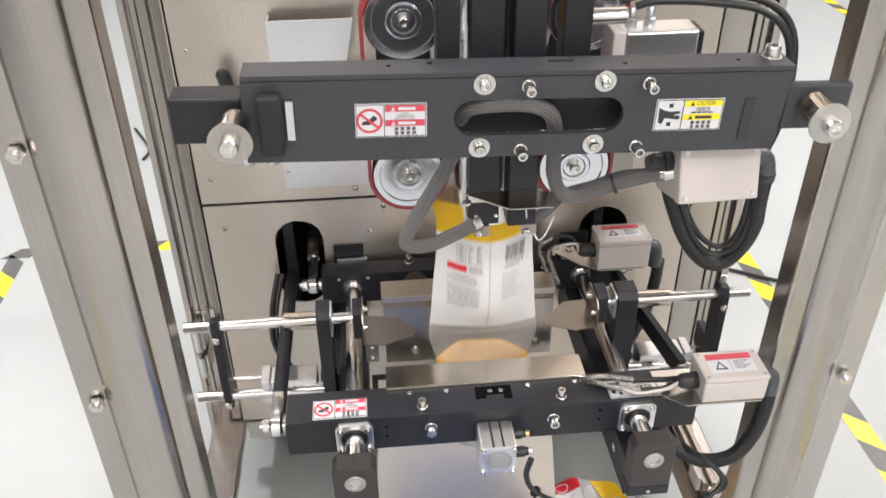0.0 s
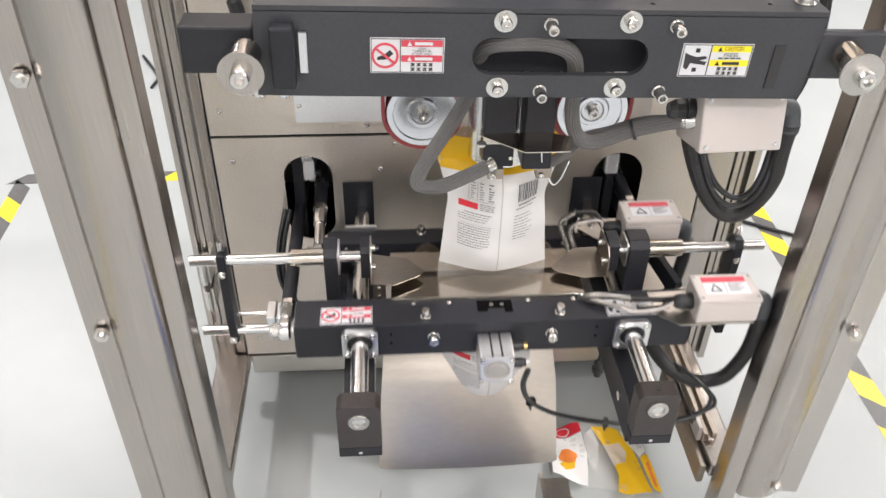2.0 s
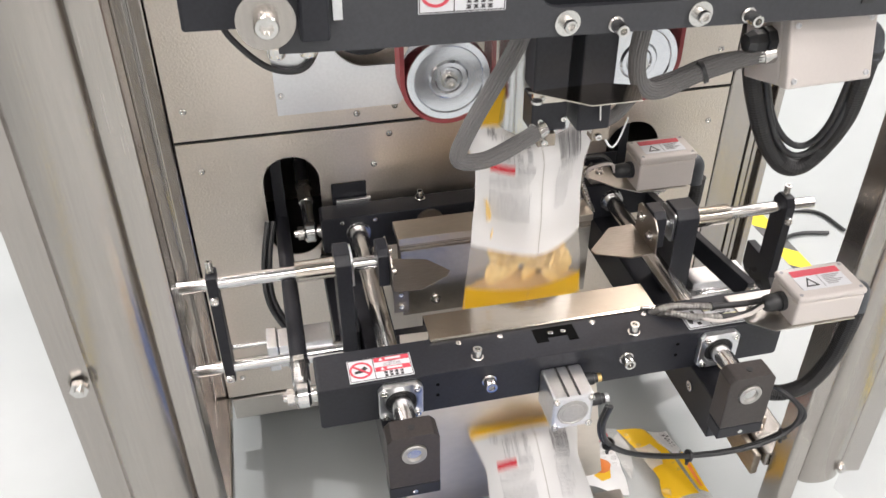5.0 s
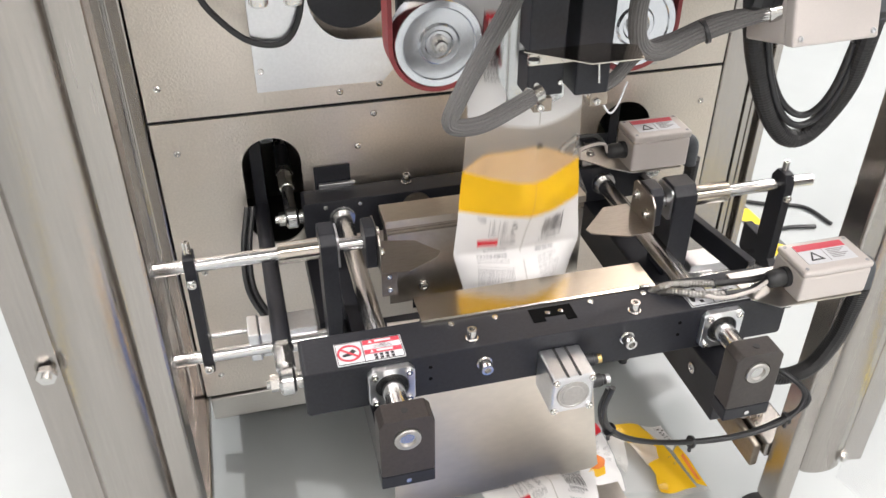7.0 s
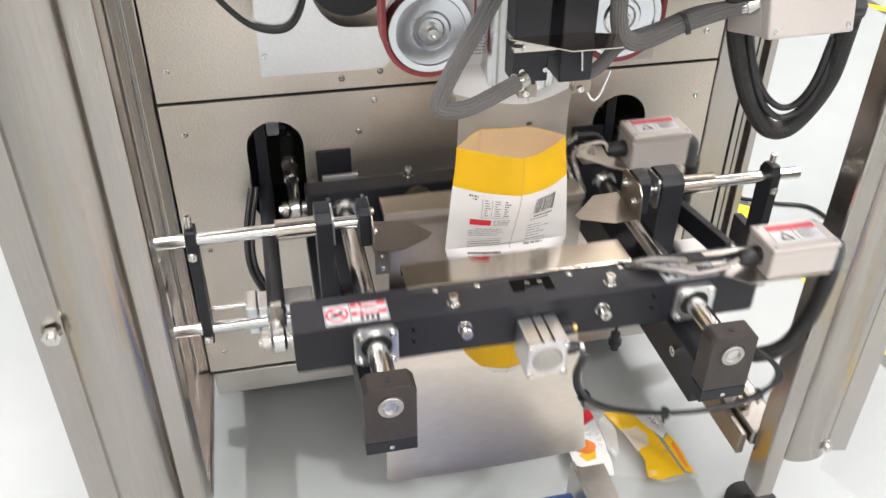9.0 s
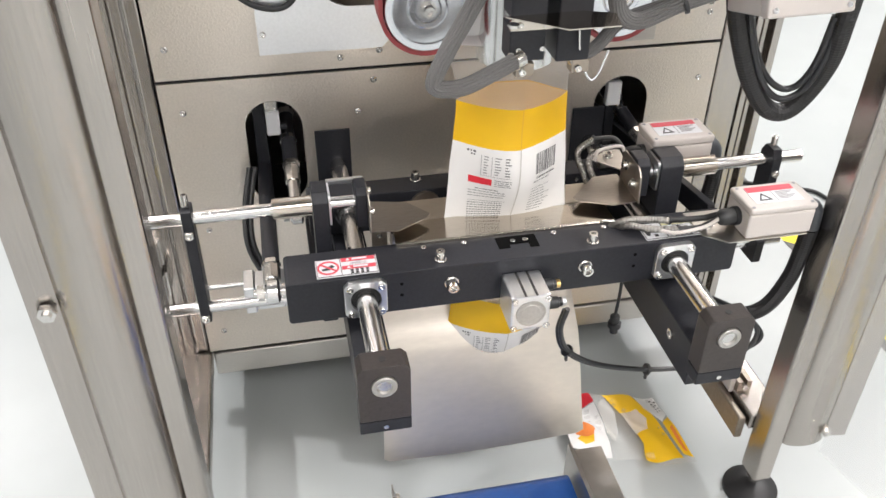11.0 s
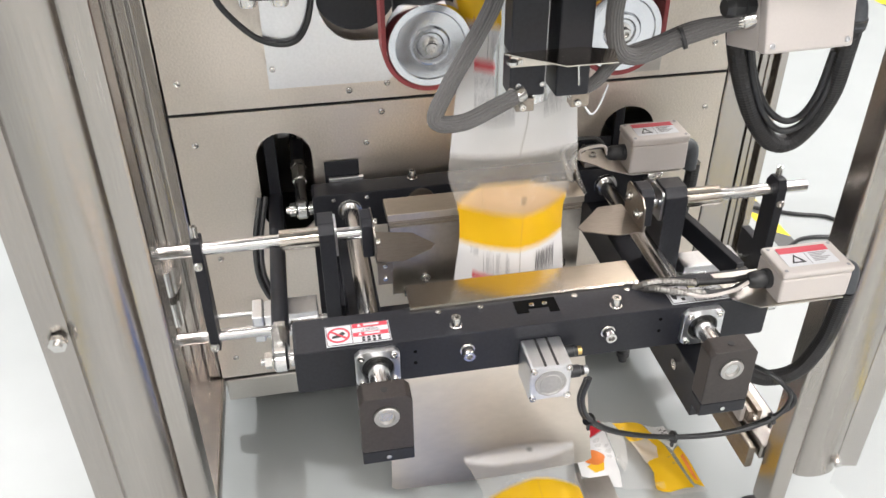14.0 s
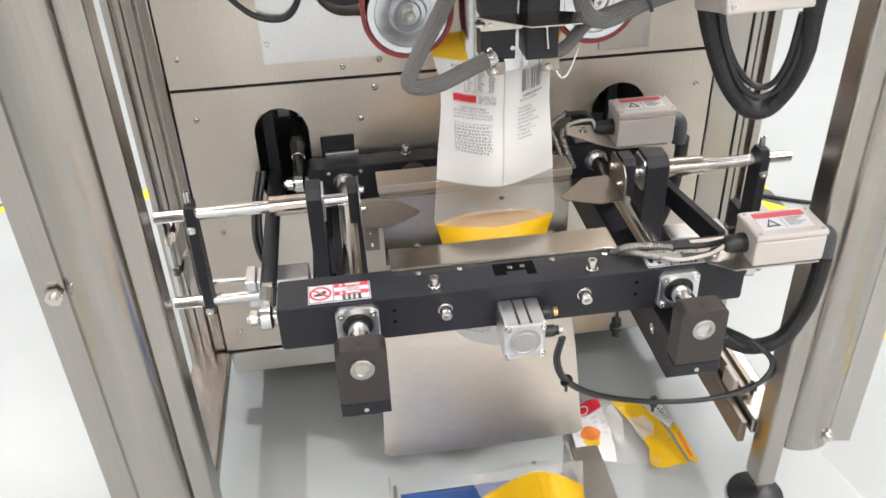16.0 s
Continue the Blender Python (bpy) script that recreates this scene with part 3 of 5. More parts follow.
def terminal_box(parent, c, size, gland_dir=-1):
    """A white junction box, lid up, with its sticker, gland and elbow. c: centre of its base."""
    w, d, h = size
    x, y, z = c
    b = part("terminal_box", box(x - w / 2, x + w / 2, y - d / 2, y + d / 2, z, z + h * 0.80), BOXWHITE, parent, "small white plastic terminal box with a danger sticker", bevel=0.003)
    part("lid", box(x - w / 2 - 0.0008, x + w / 2 + 0.0008, y - d / 2 - 0.0008, y + d / 2 + 0.0008, z + h * 0.80 + 0.0003, z + h), BOXWHITE, b, bevel=0.003)
    t = z + h
    part("sticker", box(x - w * 0.36, x + w * 0.36, y - d * 0.28, y + d * 0.38, t, t + 0.0005), STICKER, b)
    part("sticker_band", box(x - w * 0.355, x + w * 0.355, y + d * 0.17, y + d * 0.37, t + 0.0005, t + 0.0009), STICK_RED, b)
    wt = bmesh.new()
    for k in range(6):
        box(x + w * 0.04, x + w * (0.30 - 0.05 * (k % 3)), y + d * (0.10 - 0.055 * k), y + d * (0.125 - 0.055 * k), t + 0.0005, t + 0.0009, wt)
    box(x - w * 0.02, x - w * 0.012, y - d * 0.25, y + d * 0.15, t + 0.0005, t + 0.0009, wt)
    part("sticker_text", wt, INK_GREY, b)
    tr = plate([(x - w * 0.28, y - d * 0.18), (x - w * 0.08, y - d * 0.18), (x - w * 0.18, y + d * 0.11)],
               [[(x - w * 0.245, y - d * 0.145), (x - w * 0.115, y - d * 0.145), (x - w * 0.18, y + d * 0.05)]], 0, 0.0005,
               Matrix(((1, 0, 0, 0), (0, 0, 1, 0), (0, 1, 0, t + 0.0005), (0, 0, 0, 1))))
    part("sticker_triangle", tr, INK, b)
    for dx in (-1, 1):
        for dy in (-1, 1):
            part("lid_screw", lathe((x + dx * w * 0.44, y + dy * d * 0.40, t - 0.0004), (0, 0, 1), [(0, 0.0026), (0.001, 0.0022), (0.0006, 0.0004)], 12), INK_GREY, b)
    gx = x + gland_dir * w / 2
    gb = lathe((gx, y, z + h * 0.42), (gland_dir, 0, 0), [(-0.002, 0.0125), (0.006, 0.0125), (0.006, 0.011), (0.016, 0.0115), (0.024, 0.010), (0.028, 0.006)], 14)
    part("cable_gland", gb, PLASTIC, b, smooth=True)
    ex = x - gland_dir * w / 2
    eb = hose([(ex, y, z + h * 0.45), (ex - gland_dir * 0.012, y, z + h * 0.45), (ex - gland_dir * 0.018, y - 0.002, z + h * 0.30), (ex - gland_dir * 0.018, y - 0.004, z - 0.012)], 0.0115, 14, 6)
    part("elbow", eb, GREY_PLASTIC, b, smooth=True)
    return b


def jaw_beam(front):
    """One sealing jaw, built at its closed place; the front one faces the viewer."""
    s = -1 if front else 1
    lab = "front sealing jaw, black steel beam sliding on two shafts" if front else "rear sealing jaw, black steel beam sliding on two shafts"
    j = thing("sealing_jaw", lab, "sealing jaw", "sealing jaws", (0, Y0, 0))
    f = -0.103 if front else 0.116              # outer face, from the closing plane
    b = -0.043 if front else 0.078
    outer = rrect(-0.294 if front else -0.254, 0.289 if front else 0.262, -0.030, 0.030, 0.004, 2)
    holes = [disc2(-0.2, 0, 0.0182, 24), disc2(0.2, 0, 0.0182, 24)]
    part("beam", plate(outer, holes, min(f, b), max(f, b)), BLACK, j, bevel=0.002)
    for x in (-0.2, 0.2):
        flange_set(j, x, f, s)
        part("bearing_ring", cyl((x, b, 0), (x, b - s * 0.005, 0), 0.0170, 28, inner=0.0128), CHROME, j, smooth=True)
        if not front:
            part("flange_top", box(x - 0.026, x + 0.026, f - 0.0005, f + 0.006, 0.0262, 0.036), ALU, j, bevel=0.001)
        part("bushing", cyl((x, min(f, b) + 0.001, 0), (x, max(f, b) - 0.001, 0), 0.018, 28, inner=0.0128), CHROME, j, smooth=True)
    # heated block with its bright flat guard on top
    if front:
        part("jaw_block", box(-0.137, 0.132, -0.043, -0.002, -0.028, 0.024), DULL, j, bevel=0.0015)
        guard = bmesh.new()
        prof = [(-0.0030, 0.0185), (-0.0030, 0.0335), (-0.0045, 0.0350), (-0.0500, 0.0350), (-0.0520, 0.0335), (-0.0520, 0.0300), (-0.0506, 0.0300), (-0.0506, 0.0332), (-0.0044, 0.0332), (-0.0044, 0.0185)]
        A = [guard.verts.new((-0.1525, y, z)) for y, z in prof]
        B = [guard.verts.new((0.1365, y, z)) for y, z in prof]
        for q in range(len(prof)):
            r = (q + 1) % len(prof)
            guard.faces.new((A[q], A[r], B[r], B[q]))
        guard.faces.new(A[::-1])
        guard.faces.new(B)
        part("guard_sheet", guard, MIRROR, j, "bright bent steel guard over the heated block")
        for x in (-0.120, -0.068, 0.050, 0.118):
            screw(j, (x, -0.060, 0.030), (0, 0, 1), 0.0036, 0.0026)
        for x in (-0.149, 0.133):
            part("guard_foot", box(x - 0.004, x + 0.004, -0.050, -0.040, 0.0245, 0.0330), BOLT, j)
    else:
        part("jaw_block", box(-0.148, 0.134, 0.005, 0.047, -0.030, 0.0108), DULL, j, bevel=0.0015)
        part("front_plate", box(-0.150, 0.136, 0.0020, 0.0046, -0.108, 0.0106), FINGER, j, "brownish steel plate under the rear heated block", bevel=0.0006)
        for x in (-0.100, 0.012, 0.110):
            screw(j, (x, 0.0020, -0.082), (0, -1, 0), 0.0055, 0.006, 0.0075)
        part("guard_box", box(-0.153, 0.139, 0.003, 0.050, 0.0202, 0.0320), GUARD, j, "flat stainless cover of the rear heated block", bevel=0.0012)
        for z in (0.0112, 0.0158):
            part("heater_plate", box(-0.151, 0.137, 0.0045, 0.049, z, z + 0.0038), DULL, j, bevel=0.0006)
        for x in (-0.095, 0.0, 0.095):
            part("spring_post", cyl((x, 0.047, 0.000), (x, 0.078, 0.000), 0.0115, 22), DULL, j, smooth=True)
    if front:
        for x in (-0.0931, 0.0801):
            screw(j, (x, f, 0.006), (0, s, 0), 0.0075, 0.013, 0.009)
        for x in (-0.1038, 0.0933):
            screw(j, (x, -0.088, 0.030), (0, 0, 1), 0.0062, 0.012, 0.0075)
        # holes are flat black discs that paint their inner shade
        for x, z in ((-0.155, 0.012), (-0.155, -0.005), (0.147, 0.014), (0.147, -0.004)):
            part("painted_hole", cyl((x, f + 0.002, z), (x, f - 0.0005, z), 0.0022, 14), HOLE_SHADE, j)
        # recess is a thin black plate painting its shade; nothing is cut
        part("recess_shade", plate([(-0.027, -0.080), (-0.012, -0.080), (-0.012, -0.073), (0.013, -0.073), (0.013, -0.083), (0.025, -0.083), (0.025, -0.056), (-0.027, -0.056)], [], 0, 0.0006,
             Matrix(((1, 0, 0, 0), (0, 0, 1, 0), (0, 1, 0, 0.0302), (0, 0, 0, 1)))), HOLE_SHADE, j)
        for x in (-0.006, 0.010):
            screw(j, (x, -0.066, 0.030), (0, 0, 1), 0.003, 0.0012)
        # compact air cylinder hanging on the face
        c = part("air_cylinder", box(-0.030, 0.020, f - 0.052, f - 0.0005, -0.042, 0.010), ALU, j, "compact aluminium air cylinder", bevel=0.003)
        ce = lathe((-0.005, f - 0.0522, -0.016), (0, -1, 0), [(0, 0.019), (0.001, 0.019), (0.001, 0.017), (0.0004, 0.0165), (0.0004, 0.013), (0.001, 0.0125), (0.0012, 0.0004)], 32)
        part("end_cap", ce, CAP_M, c, smooth=True)
        for dx in (-0.021, 0.021):
            for dz in (-0.021, 0.021):
                part("screw", cap_screw((-0.005 + dx, f - 0.052, -0.016 + dz), (0, -1, 0), 0.004, 0.003), BOLT, c, smooth=True)
        # grooves are black strips laid on top, their shade as colour
        for x in (-0.012, 0.002):
            part("groove_shade", box(x - 0.0015, x + 0.0015, f - 0.0515, f - 0.002, 0.0102, 0.0106), INK, c)
        for yy, zz in ((f - 0.014, -0.006), (f - 0.040, -0.014)):
            part("air_fitting", lathe((0.020, yy, zz), (1, 0, 0), [(0, 0.0075), (0.013, 0.0075), (0.014, 0.006), (0.018, 0.006)], 16), PLASTIC, c, smooth=True)
            part("fitting_tip", lathe((0.038, yy, zz), (1, 0, 0), [(0, 0.0055), (0.005, 0.0055), (0.006, 0.002)], 14), BRASS if zz > -0.01 else ALU, c, smooth=True)
        # stickers lie on the top face, tilted to the edge
        warning_sticker(j, Matrix(((1, 0, 0, -0.256), (0, 0, 1, f + 0.0035), (0, -1, 0, 0.0312), (0, 0, 0, 1))), 0.075, 0.037)
        warning_sticker(j, Matrix(((1, 0, 0, 0.162), (0, 0, 1, f + 0.004), (0, -1, 0, 0.0304), (0, 0, 0, 1))), 0.076, 0.037, True, STICK_PALE)
    else:
        screw(j, (-0.101, 0.114 - 0.010, 0.030), (0, 0, 1), 0.0062, 0.012, 0.0075)
        for x in (-0.174, -0.223, 0.13):
            screw(j, (x, 0.078, 0.021), (0, -1, 0), 0.003, 0.0015)
        for x in (-0.092, 0.092):
            part("eye_ring", lathe((x, 0.078, 0.006), (0, -1, 0), [(0, 0.021), (0.004, 0.021), (0.004, 0.0175), (0.0015, 0.017), (0.0015, 0.0004)], 30), DULL, j, smooth=True)
    # end ball joint for its crank link
    jy = (f + b) / 2
    for e0, sx in ((-0.293 if front else -0.253, -1), (0.288 if front else 0.261, 1)):
        part("joint_bolt", cyl((e0, jy, 0), (e0 + sx * 0.034, jy, 0), 0.006, 16), BOLT, j, smooth=True)
        part("joint_nut", hexnut((e0 + sx * 0.0275, jy, 0), (sx, 0, 0), 0.010, 0.008), BOLT, j)
        part("joint_spacer", cyl((e0, jy, 0), (e0 + sx * 0.006, jy, 0), 0.010, 18), BOLT, j, smooth=True)
    # terminal box on its thin bracket
    if front:
        br = [(0.232, -0.052), (0.236, -0.104), (0.262, -0.126), (0.37, -0.126), (0.37, -0.052)]
        c, sz = (0.329, -0.096, 0.0335), (0.091, 0.057, 0.044)
    else:
        br = [(0.150, 0.080), (0.158, 0.108), (0.29, 0.095), (0.29, 0.018), (0.215, 0.018), (0.185, 0.040)]
        c, sz = (0.254, 0.0455, 0.050), (0.088, 0.054, 0.056)
    bz = c[2] - 0.0018
    part("box_bracket", plate(br, [], 0, 0.0016, Matrix(((1, 0, 0, 0), (0, 0, 1, 0), (0, 1, 0, bz), (0, 0, 0, 1)))), STEEL, j)
    if not front:
        part("bracket_leg", box(0.165, 0.20, 0.084, 0.104, 0.0302, bz), STEEL, j)
    else:
        part("bracket_leg", box(0.245, 0.285, -0.10, -0.05, 0.0302, bz), STEEL, j)
    screw(j, (c[0] - 0.078, c[1] + (0.010 if front else 0.038), bz + 0.0016), (0, 0, 1), 0.005, 0.005, 0.007)
    terminal_box(j, c, sz)
    # heater wiring in flexible conduit
    gx = c[0] - sz[0] / 2 - 0.026
    gz = c[2] + sz[2] * 0.42
    if front:
        runs = [[(gx, c[1] + 0.004, gz + 0.002), (0.242, -0.082, 0.044), (0.200, -0.076, 0.042), (0.160, -0.066, 0.042), (0.140, -0.064, 0.040), (0.128, -0.055, 0.026)],
                [(gx, c[1], gz - 0.002), (0.236, -0.096, 0.040), (0.205, -0.094, 0.039), (0.172, -0.086, 0.039), (0.146, -0.072, 0.038), (0.136, -0.058, 0.024)]]
    else:
        runs = [[(gx, c[1], gz), (0.172, 0.062, 0.090), (0.140, 0.060, 0.094), (0.118, 0.056, 0.078), (0.126, 0.050, 0.050), (0.140, 0.042, 0.016)],
                [(gx, c[1] + 0.004, gz + 0.003), (0.176, 0.054, 0.082), (0.148, 0.050, 0.084), (0.132, 0.047, 0.070), (0.138, 0.042, 0.046), (0.150, 0.036, 0.014)]]
    for r in runs:
        part("flex_conduit", hose(r[2:], 0.0047, 12, 8, 0.0006, 0.0032), FLEX, j, "ribbed steel conduit", smooth=False)
        part("sleeve", hose(r[:3], 0.0040, 10, 8), RUBBER, j, "black wire sleeve", smooth=True)
        part("cable_tie", cyl(Vector(r[2]) - Vector((0.001, 0, 0)), Vector(r[2]) + Vector((0.0015, 0, 0)), 0.0058, 14), PLASTIC, j, smooth=True)
    q = runs[1]
    part("wire", hose([(gx - 0.001, c[1] - 0.003, gz), (q[1][0], q[1][1] - 0.006, q[1][2] + 0.004), (q[2][0] - 0.006, q[2][1] - 0.008, q[2][2] + 0.001), (q[3][0] + 0.008, q[3][1] - 0.004, q[3][2])], 0.0024, 8, 8), BOXWHITE, j, "white heater wire", smooth=True)
    if front:
        part("probe_tip", cyl((0.118, -0.052, 0.036), (0.134, -0.056, 0.036), 0.0022, 10), BOLT, j, smooth=True)
    if front:
        dy = -Y0
        for o in (0.0, 0.0085):
            run = [(0.040, -0.382 + o, -0.012 - o), (0.036, -0.378 + o, -0.050 - o), (0.052, -0.372 + o, -0.092 - o), (0.098, -0.366 + o, -0.130 - o), (0.177, -0.360 + o, -0.160 - o),
                   (0.258, -0.356 + o, -0.172 - o), (0.322, -0.350 + o, -0.164 - o), (0.346 + o, -0.340, -0.138 - o), (0.326, -0.322, -0.114), (0.298, -0.285, -0.112)]
            part("air_tube", hose([(x, y + dy, z) for x, y, z in run], 0.0034, 12, 10), PLASTIC, j, "glossy black air tube in a hanging loop", smooth=True)
        for px, py, pz, d in ((0.052, -0.368, -0.096, (0.5, 0, -0.6)), (0.177, -0.357, -0.163, (1, 0, -0.25)), (0.322, -0.347, -0.167, (1, 0, 0.3))):
            d = Vector(d).normalized() * 0.0018
            c0 = Vector((px, py + dy, pz))
            part("cable_tie", cyl(c0 - d, c0 + d, 0.0085, 14), PLASTIC, j, smooth=True)
            part("tie_tail", box(c0.x - 0.0015, c0.x + 0.0015, c0.y - 0.002, c0.y + 0.002, c0.z - 0.017, c0.z - 0.007), PLASTIC, j)
        part("corrugated_hose", hose([(0.393, -0.100, 0.022), (0.398, -0.092, -0.02), (0.396, -0.086, -0.075), (0.376, -0.080, -0.128), (0.335, -0.074, -0.142), (0.294, -0.066, -0.122), (0.268, -0.04, -0.100), (0.255, 0.0, -0.088)], 0.0115, 12, 10, 0.0007, 0.003), RUBBER, j)
    else:
        part("corrugated_hose", hose([(0.325, 0.045, 0.045), (0.325, 0.047, 0.0), (0.322, 0.055, -0.06), (0.315, 0.07, -0.12), (0.300, 0.075, -0.17)], 0.0105, 12, 10, 0.0007, 0.003), RUBBER, j)
    return j


# ---- side holders on cross rods ----
def side_holder(sx):
    x = lambda v: v if sx < 0 else -v
    xs = (-0.449, -0.402, -0.300, -0.251, -0.233, -0.2185, -0.197, -0.178) if sx < 0 else (0.422, 0.378, 0.293, 0.238, 0.2335, 0.192, 0.192, 0.174)
    h = thing("side_clamp", "black clamp on chromed cross rods with a thin steel finger plate", "clamp", "side clamps", (0, Y0, 0))
    e0, br, b0, b1 = xs[0], xs[1], xs[2], xs[3]
    inn = xs[6]
    part("cross_rod", cyl((e0, 0, 0.072), (inn, 0, 0.072), 0.0085, 24), CHROME, h, smooth=True)
    part("cross_rod", cyl((e0, -0.004, -0.065), (b1, -0.004, -0.065), 0.0085, 24), CHROME, h, smooth=True)
    part("rod_bushing", cyl((b0, 0, 0.072), (b1, 0, 0.072), 0.0135, 28), SHEET, h, "nickel plated sleeve", smooth=True)
    part("rod_bushing", cyl((b0, -0.004, -0.065), (b1, -0.004, -0.065), 0.0125, 28), CHROME, h, smooth=True)
    # upright bearing plate
    px0, px1 = sorted((b1, b1 + (0.020 if sx < 0 else -0.032)))
    tw = Matrix(((0, 1, 0, 0), (1, 0, 0, 0), (0, 0, 1, 0), (0, 0, 0, 1)))
    part("upright", plate([(-0.024, -0.10), (0.024, -0.10), (0.024, 0.088), (0.014, 0.099), (-0.014, 0.099), (-0.024, 0.088)], [], px0, px1, tw), BLACK, h, bevel=0.0015)
    fx = px1 if sx < 0 else px0
    ff = 0.003 if sx < 0 else -0.003
    part("flange_plate", plate(rrect(-0.019, 0.019, 0.050, 0.094, 0.005), [disc2(0, 0.072, 0.010)], min(fx, fx + ff), max(fx, fx + ff), tw), ALU, h)
    # inner clamp and finger plate
    c0, c1 = sorted((inn, inn - sx * 0.018 if sx > 0 else inn + 0.014))
    part("inner_clamp", plate([(-0.020, 0.045), (0.020, 0.045), (0.020, 0.092), (0.012, 0.099), (-0.012, 0.099), (-0.020, 0.092)], [], c0, c1, tw), BLACK, h, bevel=0.0015)
    gx = c1 if sx < 0 else c0
    gs = 1 if sx < 0 else -1
    fp = part("finger_plate", plate([(-0.038, 0.0468), (0.028, 0.0468), (0.028, 0.088), (0.022, 0.094), (-0.024, 0.094), (-0.034, 0.084)], [], min(gx, gx + gs * 0.002), max(gx, gx + gs * 0.002), tw), FINGER, h, "thin bent steel finger plate")
    a = gx + gs * 0.002
    if sx < 0:
        fin = [(a, 0.034), (-0.128, 0.022), (-0.102, -0.010), (-0.109, -0.020), (-0.148, -0.041), (a, -0.038)]
    else:
        fin = [(a, 0.038), (0.136, 0.036), (0.093, -0.008), (0.096, -0.018), (0.140, -0.037), (a, -0.034)]
    part("finger", plate(fin, [], 0, 0.0016, Matrix(((1, 0, 0, 0), (0, 0, 1, 0), (0, 1, 0, 0.0468), (0, 0, 0, 1)))), FINGER, fp)
    for yy, zz in ((-0.018, 0.066), (0.012, 0.078)):
        part("washer", cyl((a, yy, zz), (a + gs * 0.0012, yy, zz), 0.0075, 18), BOLT, fp, smooth=True)
        screw(h, (a + gs * 0.0012, yy, zz), (gs, 0, 0), 0.0048, 0.005)
    if sx < 0:
        part("light_plate", box(a + 0.0005, a + 0.020, -0.0265, -0.0245, 0.004, 0.046), DULL, h)
        for zz in (0.034, 0.014):
            screw(h, (a + 0.010, -0.0265, zz), (0, -1, 0), 0.0032, 0.003)
    # outer bracket joining the rods
    if sx < 0:
        o = [(-0.013, -0.085), (0.013, -0.085), (0.015, -0.030), (0.013, 0.055), (0.013, 0.088), (-0.013, 0.088), (-0.013, 0.055), (-0.018, -0.030)]
    else:
        o = [(-0.030, -0.085), (0.020, -0.085), (0.050, -0.060), (0.050, -0.020), (0.016, -0.020), (0.016, 0.080), (0.008, 0.092), (-0.012, 0.092), (-0.018, 0.080), (-0.018, -0.04), (-0.030, -0.05)]
    part("outer_bracket", plate(o, [], br - 0.0065, br + 0.0065, tw), BLACK, h, bevel=0.0012)
    part("clamp_screw", cap_screw((br, 0, 0.090), (0, 0, 1), 0.0045, 0.016), BOLT, h, smooth=True)
    part("clamp_screw", cap_screw((br, -0.016, 0.058), (0, -1, 0), 0.0055, 0.006), BOLT, h, smooth=True)
    part("clamp_screw", cap_screw((br, -0.016, -0.074), (0, -1, 0), 0.0055, 0.006), BOLT, h, smooth=True)
    # air cylinder with its thin piston rod
    q = sx * 0.33
    part("piston_rod", cyl((br, 0.014, -0.048), (sx * 0.335, 0.014, -0.048), 0.0035, 14), CHROME, h, smooth=True)
    a0, a1 = sorted((sx * 0.335, sx * 0.262))
    part("air_cylinder", box(a0, a1, -0.004, 0.034, -0.082, -0.044), ALU, h, "small aluminium air cylinder", bevel=0.002)
    part("cylinder_head", box(*sorted((sx * 0.3355, sx * 0.350)), -0.006, 0.036, -0.085, -0.042), ALU, h, bevel=0.002)
    part("mount_plate", box(*sorted((sx * 0.258, sx * 0.222)), 0.02, 0.215, -0.10, -0.06), BLACK, h, bevel=0.0015)
    return h


